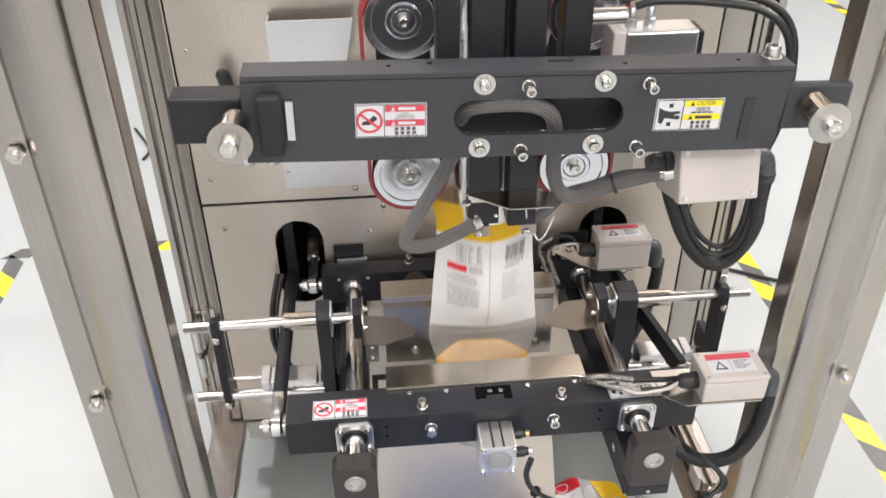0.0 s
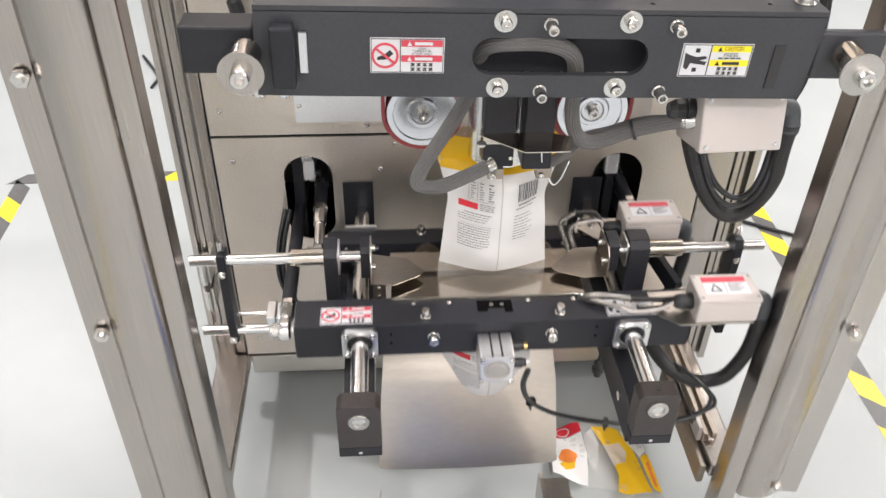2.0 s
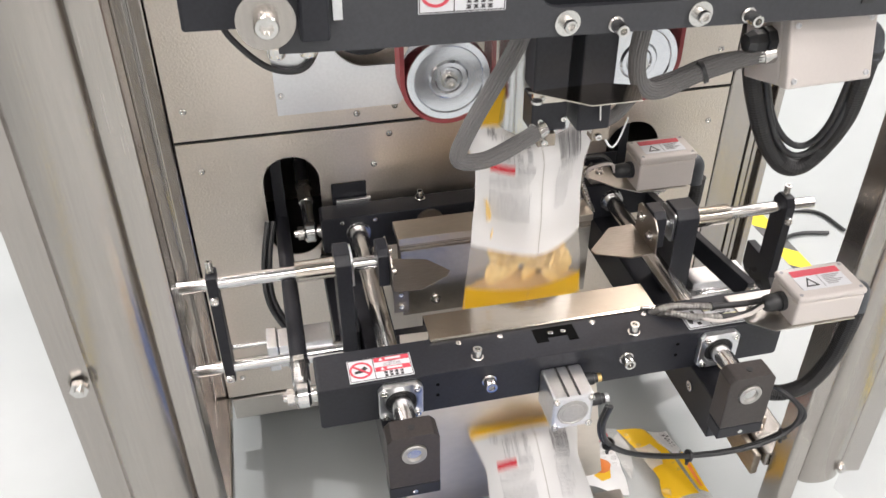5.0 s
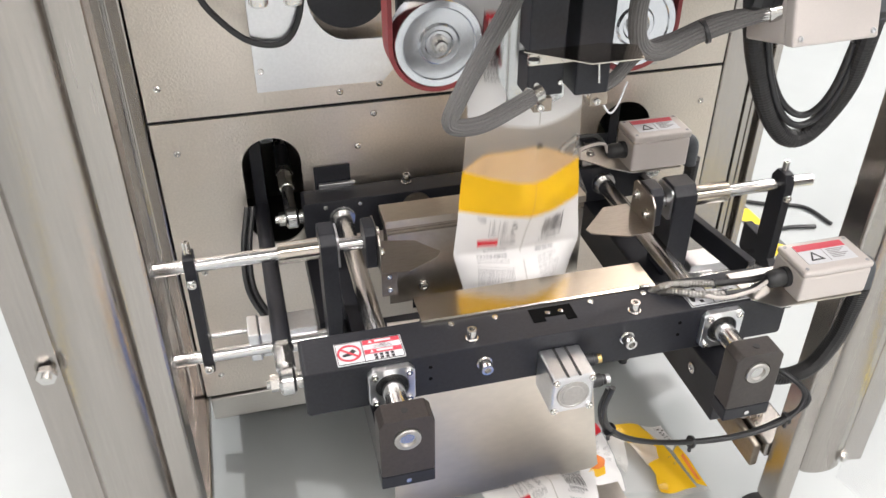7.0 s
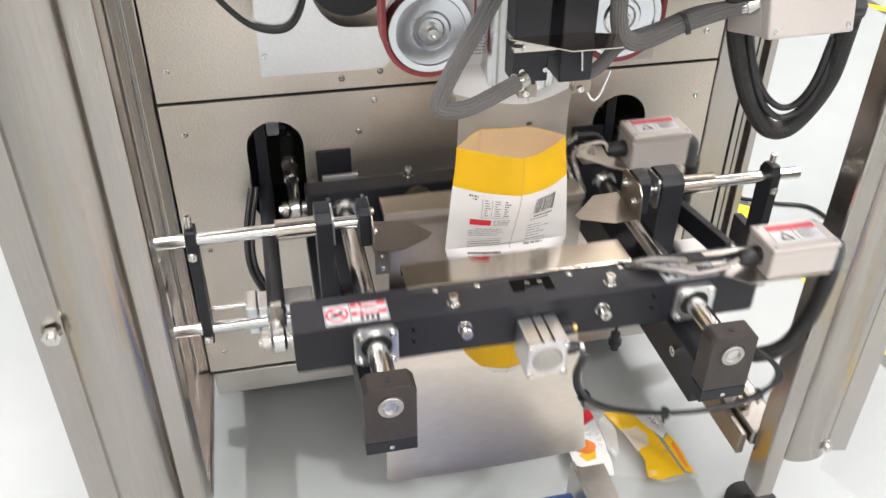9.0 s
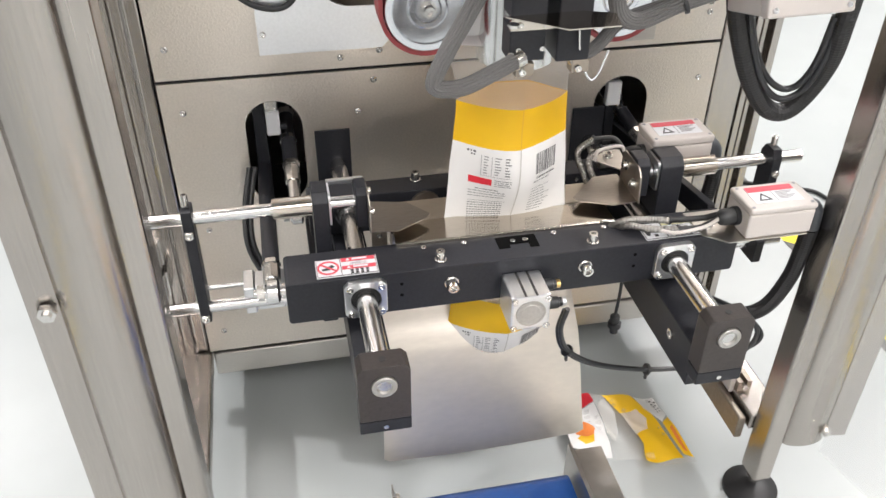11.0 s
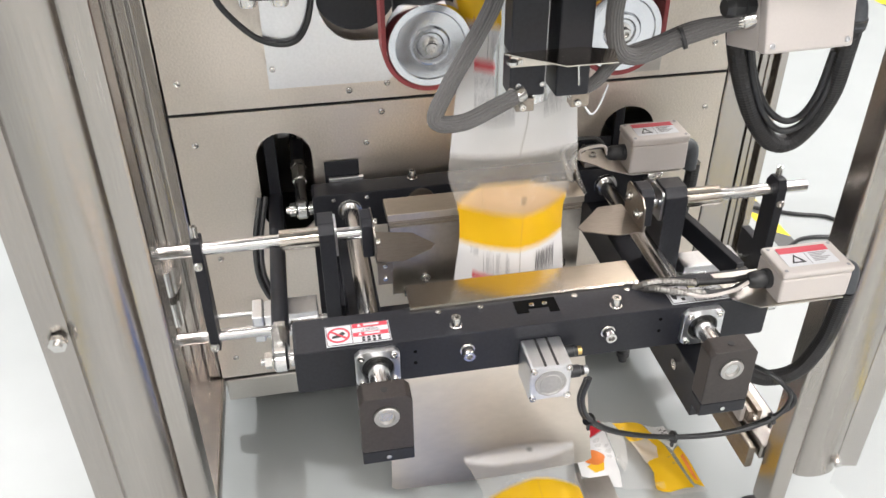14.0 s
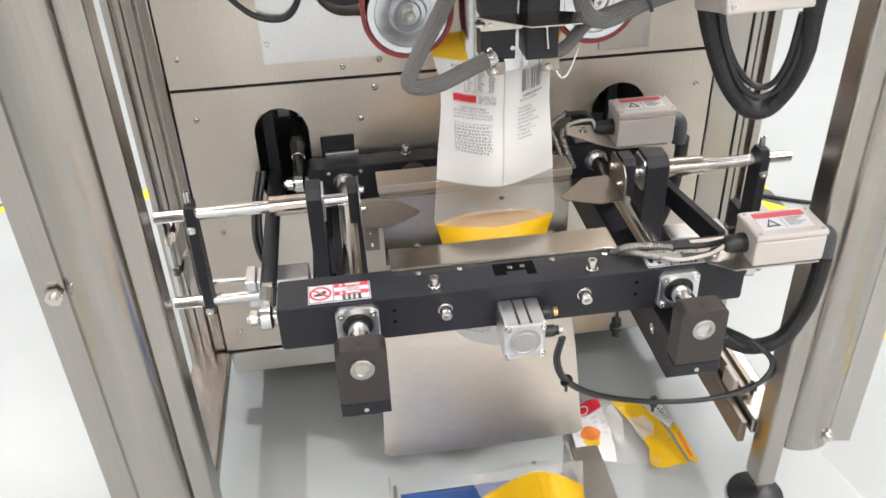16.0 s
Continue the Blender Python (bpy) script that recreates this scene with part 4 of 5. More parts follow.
# ---- crank links ----
def crank_links():
    out = []
    for front in (True, False):
        for sx in (-1, 1):
            if sx > 0 and front:
                xx = 0.305
            else:
                xx = -0.310 if sx < 0 and front else (-0.270 if sx < 0 else 0.278)
            s = -1 if front else 1
            y = -0.073 if front else 0.097
            k = thing("crank_link", "black connecting rod with threaded rod end joining jaw and crank", "connecting rod", "crank links", (xx, Y0, 0))
            back = 0.42 if front else 0.30
            slope = -0.03 if front else 0.25
            d = Vector((0.0 if sx < 0 else -0.13, 1.0, slope)).normalized()
            start = Vector((0, y, 0))
            L = back
            reach = 0.060 if front else 0.100
            part("rod_end", cyl(start, start + d * reach, 0.0088, 18), CHROME, k, "bright rod end", smooth=True)
            part("lock_nut", hexnut(start + d * (reach - 0.009), d, 0.0125, 0.009), BOLT, k)
            if sx > 0 and front:
                bar = box(-0.006, 0.006, -0.016, 0.016, reach + 0.001, L)
                bar.transform(Matrix.Translation(start) @ d.to_track_quat("Z", "Y").to_matrix().to_4x4())
                part("rod", bar, BLACK, k, "flat black connecting bar", bevel=0.0012)
            else:
                part("rod", cyl(start + d * (reach + 0.001), start + d * L, 0.0110, 18), BLACK, k, smooth=True)
            part("clevis", cyl(start + d * (reach - 0.040), start + d * (reach - 0.010), 0.0110, 8), BOLT, k)
            if not front:
                part("lock_nut", hexnut(start + d * 0.148, d, 0.0125, 0.008), BOLT, k)
                part("lock_nut", hexnut(start + d * 0.205, d, 0.0135, 0.010), CAP_M, k)
                sy, hz = 0.024 - Y0, 0.048
                x0, x1 = (-0.029, -0.009) if sx < 0 else (-0.047, -0.023)
                part("end_block", box(x0, x1, sy - 0.006, sy + 0.006, hz, hz + 0.040), STICKER, k, "light grey square end block", bevel=0.002)
                part("block_pin", cyl((min(x1, 0.0) - 0.002, sy, hz + 0.012), (0.0 if sx < 0 else -0.020, sy, hz + 0.012), 0.005, 12), BLACK, k, smooth=True)
                if sx < 0:
                    part("block_clip", box(x0, x1 - 0.001, sy - 0.012, sy + 0.002, hz + 0.042, hz + 0.074), BOLT, k, bevel=0.002)
                    part("clip_screw", cap_screw(((x0 + x1) / 2, sy - 0.012, hz + 0.056), (0, -1, 0), 0.005, 0.004), BOLT, k, smooth=True)
            part("eye", lathe(start + Vector((-0.009, 0, 0)), (1, 0, 0), [(0, 0.012), (0.003, 0.0155), (0.015, 0.0155), (0.018, 0.012)], 22), CHROME, k, smooth=True)
            out.append((k, front))
    return out


# ---- upper swing beam with its stickers and knobs ----
def upper_beam():
    u = thing("swing_beam", "dark grey steel cross beam with slotted handle opening", "cross beam", at=(0, 0, 0))
    m = pose(-0.0117, -0.395, 0, 0, 1.4, 0)
    def p(name, bm, material, label="", **k):
        bm.transform(m)
        return part(name, bm, material, u, label, **k)
    slot = rrect(-0.060, 0.130, 0.4515, 0.494, 0.021, 8)
    ob = p("front_plate", plate([(-0.288, 0.426), (-0.20, 0.425), (0.312, 0.425), (0.318, 0.5198), (-0.286, 0.5198)], [slot], 0, 0.008), GREY_PAINT)
    p("top_plate", plate([(-0.286, 0.001), (0.318, 0.001), (0.318, 0.042), (-0.286, 0.042)], [rrect(0.045, 0.075, 0.026, 0.033, 0.0034), disc2(-0.13, 0.024, 0.003), disc2(-0.085, 0.03, 0.004), disc2(0.13, 0.018, 0.003), disc2(0.26, 0.022, 0.003)], 0, 0.0055,
      Matrix(((1, 0, 0, 0), (0, 0, 1, 0), (0, 1, 0, 0.5205), (0, 0, 0, 1)))), GREY_PAINT)
    p("inner_bar", box(-0.10, 0.15, 0.034, 0.040, 0.44, 0.515), BLACK)
    for sx, x0, x1 in ((-1, -0.365, -0.2885), (1, 0.3185, 0.395)):
        p("hinge_arm", box(x0, x1, 0.004, 0.018, 0.447, 0.502) if sx > 0 else box(x0, x1, 0.006, 0.045, 0.447, 0.500), BLACK if sx < 0 else GREY_PAINT, bevel=0.003)
    p("hinge_bar", box(0.268, 0.280, -0.0015, 0.0, 0.438, 0.489), INK)
    p("clamp_block", box(-0.27, -0.245, -0.02, -0.001, 0.442, 0.51), BLACK, bevel=0.003)
    p("latch", box(-0.241, -0.233, -0.006, -0.001, 0.455, 0.50), ALU)
    for x, z in ((-0.297, 0.471), (0.350, 0.475)):
        p("knob_stem", cyl((x, 0.0, z + 0.004), (x, -0.040, z), 0.017, 28), SHEET if x > 0 else STEEL_POST, smooth=True)
        p("knob_washer", cyl((x, -0.040, z), (x, -0.0425, z), 0.0235, 36), CAP_M if x > 0 else STEEL_POST, smooth=True)
        p("knob_screw", cap_screw((x, -0.0425, z), (0, -1, 0), 0.010, 0.015), BOLT, smooth=True)
    for x, z, wd in ((-0.028, 0.513, 1), (0.020, 0.510, 0), (0.1045, 0.5135, 1), (0.154, 0.510, 0), (-0.031, 0.4375, 1), (0.016, 0.4335, 0), (0.099, 0.438, 1), (0.149, 0.434, 0)):
        p("screw", cap_screw((x, 0, z), (0, -1, 0), 0.0062, 0.010 if wd else 0.018, 0.0120 if wd else 0.0075), BOLT, smooth=True)
    p("stud", cap_screw((0.300, 0.026, 0.5262), (0, 0, 1), 0.009, 0.012, 0.012), BOLT, smooth=True)
    for x in (-0.29, -0.262):
        p("lower_stud", cap_screw((x, 0.02, 0.425), (0, 0, -1), 0.008, 0.010), BOLT, smooth=True)
    warning_sticker(u, m @ pose(-0.168, -0.0005, 0.4535), 0.078, 0.040)
    warning_sticker(u, m @ pose(0.166, -0.0005, 0.452), 0.078, 0.0385, True)
    return u


def loops():
    """Hoses and cables that stand still."""
    def cable(label, runs, r, material, ribs=0.0, name="cable"):
        t = thing(name, label, "cable", "", (0, 0, 0))
        for pts in runs:
            if name != "cable":
                for e, d in ((pts[0], Vector(pts[1]) - Vector(pts[0])), (pts[-1], Vector(pts[-2]) - Vector(pts[-1]))):
                    d.normalize()
                    part("end_clamp", lathe(Vector(e) - d * 0.004, d, [(0, r * 0.9), (0.001, r * 1.15), (0.012, r * 1.15), (0.013, r * 0.9)], 18), BOLT if material == BRAID else PLASTIC, t, smooth=True)
            part("sleeve", hose(pts, r, 36 if material == BRAID else 14, 10, ribs, 0.0032, None, 0.09 if material == BRAID else 0.0), material, t, smooth=not ribs and material != BRAID)
        return t
    cable("grey braided heater hose hanging in a bend", [[(-0.022, -0.318, 0.290), (-0.050, -0.330, 0.283), (-0.088, -0.335, 0.270), (-0.116, -0.330, 0.272), (-0.104, -0.325, 0.302), (-0.078, -0.320, 0.345), (-0.056, -0.330, 0.395), (-0.050, -0.345, 0.440), (-0.043, -0.372, 0.474), (-0.015, -0.388, 0.486), (0.025, -0.388, 0.484), (0.052, -0.378, 0.465), (0.064, -0.355, 0.42), (0.068, -0.34, 0.375), (0.080, -0.330, 0.338), (0.103, -0.330, 0.327), (0.145, -0.335, 0.345), (0.190, -0.345, 0.362), (0.213, -0.352, 0.368)]], 0.0092, BRAID, name="braided_hose")
    cable("grey braided sensor hose", [[(0.038, -0.312, 0.282), (0.066, -0.310, 0.293), (0.090, -0.310, 0.319), (0.126, -0.318, 0.335), (0.162, -0.330, 0.354), (0.205, -0.350, 0.366)]], 0.0075, BRAID, name="braided_hose")
    cable("thick black corrugated hose hanging in a loop", [[(0.338, -0.345, 0.355), (0.340, -0.340, 0.315), (0.352, -0.32, 0.262), (0.352, -0.30, 0.215), (0.335, -0.290, 0.183), (0.308, -0.288, 0.186), (0.276, -0.290, 0.225), (0.252, -0.290, 0.275), (0.236, -0.288, 0.325), (0.226, -0.28, 0.40)]], 0.0116, RUBBER, 0.00035, "corrugated_hose")
    cable("thin black cable inside the loop", [[(0.246, -0.297, 0.33), (0.262, -0.299, 0.275), (0.285, -0.30, 0.228), (0.312, -0.30, 0.205), (0.334, -0.305, 0.214), (0.340, -0.32, 0.250), (0.336, -0.335, 0.30), (0.330, -0.345, 0.335)], [(0.250, -0.291, 0.33), (0.267, -0.293, 0.275), (0.29, -0.294, 0.235), (0.314, -0.298, 0.217), (0.330, -0.306, 0.226), (0.333, -0.322, 0.262), (0.328, -0.338, 0.32)]], 0.004, PLASTIC)
    cable("black air tubes arching over the beam", [[(0.175, -0.255, 0.545), (0.20, -0.26, 0.552), (0.26, -0.275, 0.553), (0.32, -0.29, 0.545), (0.352, -0.30, 0.515), (0.358, -0.31, 0.46), (0.350, -0.318, 0.40), (0.340, -0.32, 0.36)], [(0.160, -0.245, 0.55), (0.20, -0.25, 0.560), (0.262, -0.265, 0.561), (0.326, -0.28, 0.553), (0.360, -0.292, 0.52), (0.366, -0.305, 0.46), (0.358, -0.312, 0.40), (0.345, -0.315, 0.36)]], 0.0048, PLASTIC)
    ties = thing("cable_tie", "small black cable ties round the tubes", "cable tie", "", (0, 0, 0))
    for p0, d in (((0.148, -0.335, 0.346), (1, -0.2, 0.4)), ((0.352, -0.32, 0.27), (0.1, 0.4, -1))):
        d = Vector(d).normalized() * 0.002
        part("strap", cyl(Vector(p0) - d, Vector(p0) + d, 0.0125, 16), PLASTIC, ties, smooth=True)
    pl = thing("hanging_plug", "loose black plug hanging on a thin cable", "plug", "", (0, 0, 0))
    part("lead", hose([(0.223, -0.15, -0.16), (0.224, -0.15, -0.20), (0.222, -0.15, -0.245)], 0.0028, 8, 8), PLASTIC, pl, smooth=True)
    part("plug_body", lathe((0.222, -0.15, -0.243), (0.05, 0, -1), [(0, 0.004), (0.004, 0.008), (0.016, 0.008), (0.018, 0.011), (0.026, 0.011), (0.027, 0.007), (0.038, 0.007)], 16), PLASTIC, pl, smooth=True)
    lc = thing("panel_cable", "black cable drooping across the upper panel", "cable", "", (0, 0, 0))
    part("sleeve", hose([(-0.355, -0.03, 0.345), (-0.34, -0.035, 0.31), (-0.30, -0.04, 0.27), (-0.258, -0.04, 0.262), (-0.235, -0.04, 0.29), (-0.222, -0.035, 0.35)], 0.0042, 10, 10), PLASTIC, lc, smooth=True)
    part("plug", lathe((-0.357, -0.03, 0.345), (-0.2, 0, 1), [(0, 0.006), (0.02, 0.011), (0.05, 0.011), (0.055, 0.007)], 16), PLASTIC, lc, smooth=True)
    wl = thing("side_cable", "black cables hanging behind the side clamp", "cable", "", (0, 0, 0))
    for k in range(2):
        part("sleeve", hose([(-0.330 + 0.008 * k, -0.02, 0.02), (-0.343 + 0.008 * k, -0.05, -0.03), (-0.345 + 0.008 * k, -0.08, -0.075), (-0.330 + 0.008 * k, -0.10, -0.11), (-0.31, -0.12, -0.12)], 0.0042, 8, 8), PLASTIC, wl, smooth=True)


def upper_box():
    b = thing("junction_box", "white plastic junction box hanging under the cross beam", "junction box", "", (0, 0, 0))
    m = pose(0.263, -0.345, 0.368, -14, 0, 3)
    def p(name, bm, material, **k):
        bm.transform(m)
        return part(name, bm, material, b, **k)
    p("body", box(-0.050, 0.050, -0.018, 0.045, -0.034, 0.036), BOXWHITE, bevel=0.003)
    p("lid", box(-0.051, 0.051, -0.033, -0.0185, -0.035, 0.037), BOXWHITE, bevel=0.003)
    for x in (-0.043, 0.043):
        for z in (-0.027, 0.029):
            p("lid_screw", cap_screw((x, -0.033, z), (0, -1, 0), 0.003, 0.002), ALU, smooth=True)
    p("cable_gland", lathe((-0.050, 0.0, 0.012), (-1, 0, 0), [(0, 0.0145), (0.010, 0.0145), (0.010, 0.012), (0.022, 0.0125), (0.030, 0.009)], 8), PLASTIC)
    p("elbow", hose([(0.048, 0, 0.008), (0.064, 0, 0.010), (0.074, 0, 0.002), (0.075, 0, -0.022)], 0.0125, 14, 6), GREY_PLASTIC, smooth=True)
    p("hanger", box(-0.03, 0.03, 0.035, 0.041, 0.036, 0.075), STEEL)


# ---- film pulling belts ----
def pull_unit(cx, sx):
    u = thing("pull_belt_unit", "two turned aluminium wheels driving a dark red film belt", "belt drive", "pull belts", (cx, -0.239, 0))
    for z in (0.320, 0.532):
        w = part("wheel", lathe((0, 0.034, z), (0, -1, 0), [(0, 0.046), (0.002, 0.0485), (0.032, 0.0485), (0.034, 0.047), (0.034, 0.040), (0.032, 0.0385), (0.031, 0.023), (0.034, 0.0205), (0.034, 0.016), (0.0315, 0.014), (0.0315, 0.0004)], 56), ALU_WHEEL, u, "turned aluminium wheel with concentric rings", smooth=True)
        part("wheel_bolt", cap_screw((0, 0.002, z), (0, -1, 0), 0.007, 0.010, 0.010), BOLT, w, smooth=True)
    # belt round both wheels
    out, inn = [], []
    for r, lst in ((0.0545, out), (0.0495, inn)):
        for i in range(25):
            a = radians(180 + 180 * i / 24)
            lst.append((r * math.cos(a), 0.320 + r * math.sin(a)))
        for i in range(25):
            a = radians(180 * i / 24)
            lst.append((r * math.cos(a), 0.532 + r * math.sin(a)))
    part("belt", plate(out, [inn], 0.003, 0.036), RED_BELT, u, "dark red silicone pull belt", smooth=True)
    part("back_plate", box(-0.035, 0.035, 0.045, 0.060, 0.29, 0.60), BLACK, u, bevel=0.002)
    part("axle_block", box(-0.018, 0.018, 0.036, 0.20, 0.37, 0.50), BLACK, u, bevel=0.002)
    part("arm", box(-0.02, 0.02, 0.05, 0.236, 0.52, 0.56), BLACK, u)


def forming():
    f = thing("forming_tube", "polished steel forming tube inside the film", "tube", "", (0.002, Y0, 0.252))
    part("tube", cyl((0, 0, 0), (0, 0, 0.9), 0.0455, 48, inner=0.044), CHROME, f, smooth=True)
    s = thing("vertical_sealer", "black vertical sealing bars with steel spring bracket", "sealer", "", (0, 0, 0))
    part("bar", box(-0.033, 0.006, -0.318, -0.285, 0.286, 0.325), BLACK, s, bevel=0.002)
    part("bar", box(-0.033, 0.006, -0.318, -0.285, 0.333, 0.62), BLACK, s, bevel=0.002)
    part("bar", box(0.016, 0.053, -0.326, -0.285, 0.286, 0.62), BLACK, s, bevel=0.002)
    part("joint_plate", box(-0.034, 0.012, -0.322, -0.316, 0.322, 0.334), SHEET, s)
    for x in (-0.024, 0.002):
        part("screw", cap_screw((x, -0.318, 0.30), (0, -1, 0), 0.003, 0.003), BOLT, s, smooth=True)
        part("screw", cap_screw((x, -0.322, 0.328), (0, -1, 0), 0.003, 0.003), BOLT, s, smooth=True)
    part("flag_sheet", plate([(-0.043, -0.330), (0.010, -0.374), (0.064, -0.374), (0.072, -0.340), (0.040, -0.327)], [], 0, 0.0014, Matrix(((1, 0, 0, 0), (0, 0, 1, 0), (0, 1, 0, 0.340), (0, 0, 0, 1)))), SHEET, s, "thin pointed steel sheet")
    part("spring_eye", lathe((-0.040, -0.35, 0.338), (0, 0, 1), [(0, 0.006), (0.003, 0.006), (0.003, 0.003)], 14), BOLT, s, smooth=True)
    part("pin", cyl((0.036, -0.33, 0.338), (0.040, -0.33, 0.300), 0.0013, 8), BOLT, s)
    for x in (-0.016, 0.046):
        part("terminal", box(x - 0.010, x + 0.010, -0.322, -0.306, 0.270, 0.285), DULL, s, bevel=0.001)
        part("terminal_screw", cap_screw((x - 0.004, -0.322, 0.277), (0, -1, 0), 0.004, 0.006), BOLT, s, smooth=True)
    part("lead", hose([(0.050, -0.318, 0.275), (0.058, -0.325, 0.262), (0.068, -0.322, 0.268), (0.078, -0.318, 0.292)], 0.0012, 6, 8), STICKER, s, smooth=True)
    for x0, x1 in ((-0.034, 0.0055), (0.0165, 0.060)):
        part("hanger_bar", box(x0, x1, -0.300, -0.286, 0.545, 0.60), BLACK, s)
    a = thing("air_cylinder", "square aluminium air cylinder with two push fittings", "air cylinder", "", (0.205, -0.26, 0.50))
    part("barrel", box(-0.045, 0.045, -0.022, 0.022, -0.022, 0.022), ALU, a, bevel=0.003)
    part("end_plate", box(-0.062, -0.046, -0.024, 0.024, -0.024, 0.024), BOXWHITE, a, bevel=0.002)
    part("end_plate", box(0.0455, 0.052, -0.02, 0.02, -0.02, 0.02), BLACK, a, bevel=0.002)
    for x in (-0.035, -0.012):
        part("fitting", lathe((x, 0, 0.022), (0, 0, 1), [(0, 0.007), (0.010, 0.007), (0.012, 0.005), (0.022, 0.005), (0.024, 0.0035)], 16), ALU, a, smooth=True)
    k = thing("slide_block", "black slide blocks behind the cross beam", "slide", "", (0, 0, 0))
    part("block", box(0.075, 0.108, -0.315, -0.28, 0.47, 0.60), BLACK, k, bevel=0.002)
    part("block", box(-0.072, -0.045, -0.315, -0.28, 0.47, 0.60), BLACK, k, bevel=0.002)
    part("cross_shaft", cyl((0.09, -0.30, 0.55), (0.15, -0.30, 0.55), 0.010), BOLT, k, smooth=True)


# ---- chute, conveyor, spilled bag ----
def outfeed():
    c = thing("chute", "bright bent steel discharge chute sheet under the jaws", "chute", "", (0, 0, 0))
    bm = bmesh.new()
    prof = [(-0.186, -0.092), (-0.210, -0.131), (-0.230, -0.160), (-0.240, -0.180), (-0.248, -0.210), (-0.257, -0.250), (-0.267, -0.295), (-0.278, -0.340), (-0.282, -0.360)]
    fine = []
    for a, b in zip(prof, prof[1:]):
        fine += [(a[0] + (b[0] - a[0]) * k / 4, a[1] + (b[1] - a[1]) * k / 4) for k in range(4)]
    fine.append(prof[-1])
    fr, bk = [], []
    for i, (y, z) in enumerate(fine):
        t = i / (len(fine) - 1)
        x0, x1 = -0.166 - 0.017 * t, 0.112 + 0.022 * t
        if i == len(fine) - 1:
            x0, x1 = x0 + 0.009, x1 - 0.009
        fr.append([bm.verts.new((x0 + (x1 - x0) * k / 8, y - 0.004 * math.sin(math.pi * k / 8), z)) for k in range(9)])
        bk.append([bm.verts.new((x0 + (x1 - x0) * k / 8, y + 0.002 - 0.004 * math.sin(math.pi * k / 8), z - 0.001)) for k in range(9)])
    for A, s in ((fr, 1), (bk, -1)):
        for r0, r1 in zip(A, A[1:]):
            for k in range(8):
                bm.faces.new((r0[k], r0[k + 1], r1[k + 1], r1[k])[::s])
    for k in range(8):
        bm.faces.new((fr[0][k], fr[0][k + 1], bk[0][k + 1], bk[0][k]))
        bm.faces.new((fr[-1][k], fr[-1][k + 1], bk[-1][k + 1], bk[-1][k]))
    for i in range(len(fine) - 1):
        for k in (0, 8):
            bm.faces.new((fr[i][k], fr[i + 1][k], bk[i + 1][k], bk[i][k]))
    part("sheet", bm, CHUTE_M, c, smooth=True)
    for x, z in ((0.055, -0.105), (0.070, -0.125), (-0.12, -0.105)):
        part("sheet_bolt", cap_screw((x, -0.1765 - (-0.075 - z) * 0.58, z), (0, -0.87, 0.5), 0.005, 0.006, 0.008), BOLT, c, smooth=True)
    part("mount_bar", box(-0.176, 0.176, -0.184, -0.170, -0.125, -0.094), BLACK, c)
    v = thing("conveyor", "small outfeed conveyor with a blue belt and steel side plates", "conveyor", "", (0, 0, FLOOR))
    z = 0.135
    bm = bmesh.new()
    y0, y1, r = -0.365, -0.86, 0.022
    loop = [(y0 + r * math.sin(radians(a)), z - r + r * math.cos(radians(a))) for a in range(0, 181, 12)] + [(y1 - r * math.sin(radians(a)), z - r - r * math.cos(radians(a))) for a in range(0, 181, 12)]
    A = [bm.verts.new((-0.165, y, zz)) for y, zz in loop]
    B = [bm.verts.new((0.085, y, zz)) for y, zz in loop]
    for i in range(len(loop)):
        j = (i + 1) % len(loop)
        bm.faces.new((A[i], A[j], B[j], B[i]))
    bm.faces.new(A)
    bm.faces.new(B[::-1])
    part("belt", bm, BELT_BLUE, v, "blue conveyor belt", smooth=True)
    part("side_plate", box(0.092, 0.098, -0.88, -0.322, 0.085, 0.165), STEEL, v)
    part("side_guard", box(0.0985, 0.140, -0.88, -0.335, 0.160, 0.165), STEEL, v)
    part("side_guard", box(0.137, 0.140, -0.88, -0.335, 0.10, 0.1595), STEEL, v)
    part("side_plate", box(-0.176, -0.170, -0.88, -0.35, 0.085, 0.15), STEEL, v)
    part("tensioner", box(-0.215, -0.177, -0.40, -0.355, 0.105, 0.135), STEEL, v, bevel=0.003)
    fin = plate([(-0.41, 0.135), (-0.35, 0.135), (-0.345, 0.165), (-0.40, 0.150)], [], -0.1815, -0.1785, Matrix(((0, 1, 0, 0), (1, 0, 0, 0), (0, 0, 1, 0), (0, 0, 0, 1))))
    part("tension_fin", fin, STEEL, v)
    part("stub_shaft", cyl((-0.24, -0.385, 0.113), (-0.177, -0.385, 0.113), 0.009, 18), BOLT, v, smooth=True)
    for yy in (-0.52, -0.80):
        for x in (-0.168, 0.088):
            part("leg", box(x - 0.012, x + 0.012, yy - 0.012, yy + 0.012, 0.0, 0.086), STEEL, v)
    # flat empty bag lying on the floor
    e = thing("empty_bag", "flat red, white and yellow printed bag lying on the floor", "bag", "", (0.262, -0.185, FLOOR))
    m = Matrix.Translation((-0.262, 0.185, 0.003))
    def sheet(nm, poly, material, lift, cuts=4, label=""):
        """A film patch, crumpled, given by its outline over the floor."""
        from mathutils.geometry import tessellate_polygon
        bm = bmesh.new()
        V = [bm.verts.new((x, y, 0)) for x, y in poly]
        for t in tessellate_polygon([[Vector((x, y, 0)) for x, y in poly]]):
            bm.faces.new([V[i] for i in t])
        bmesh.ops.subdivide_edges(bm, edges=bm.edges[:], cuts=cuts, use_grid_fill=True)
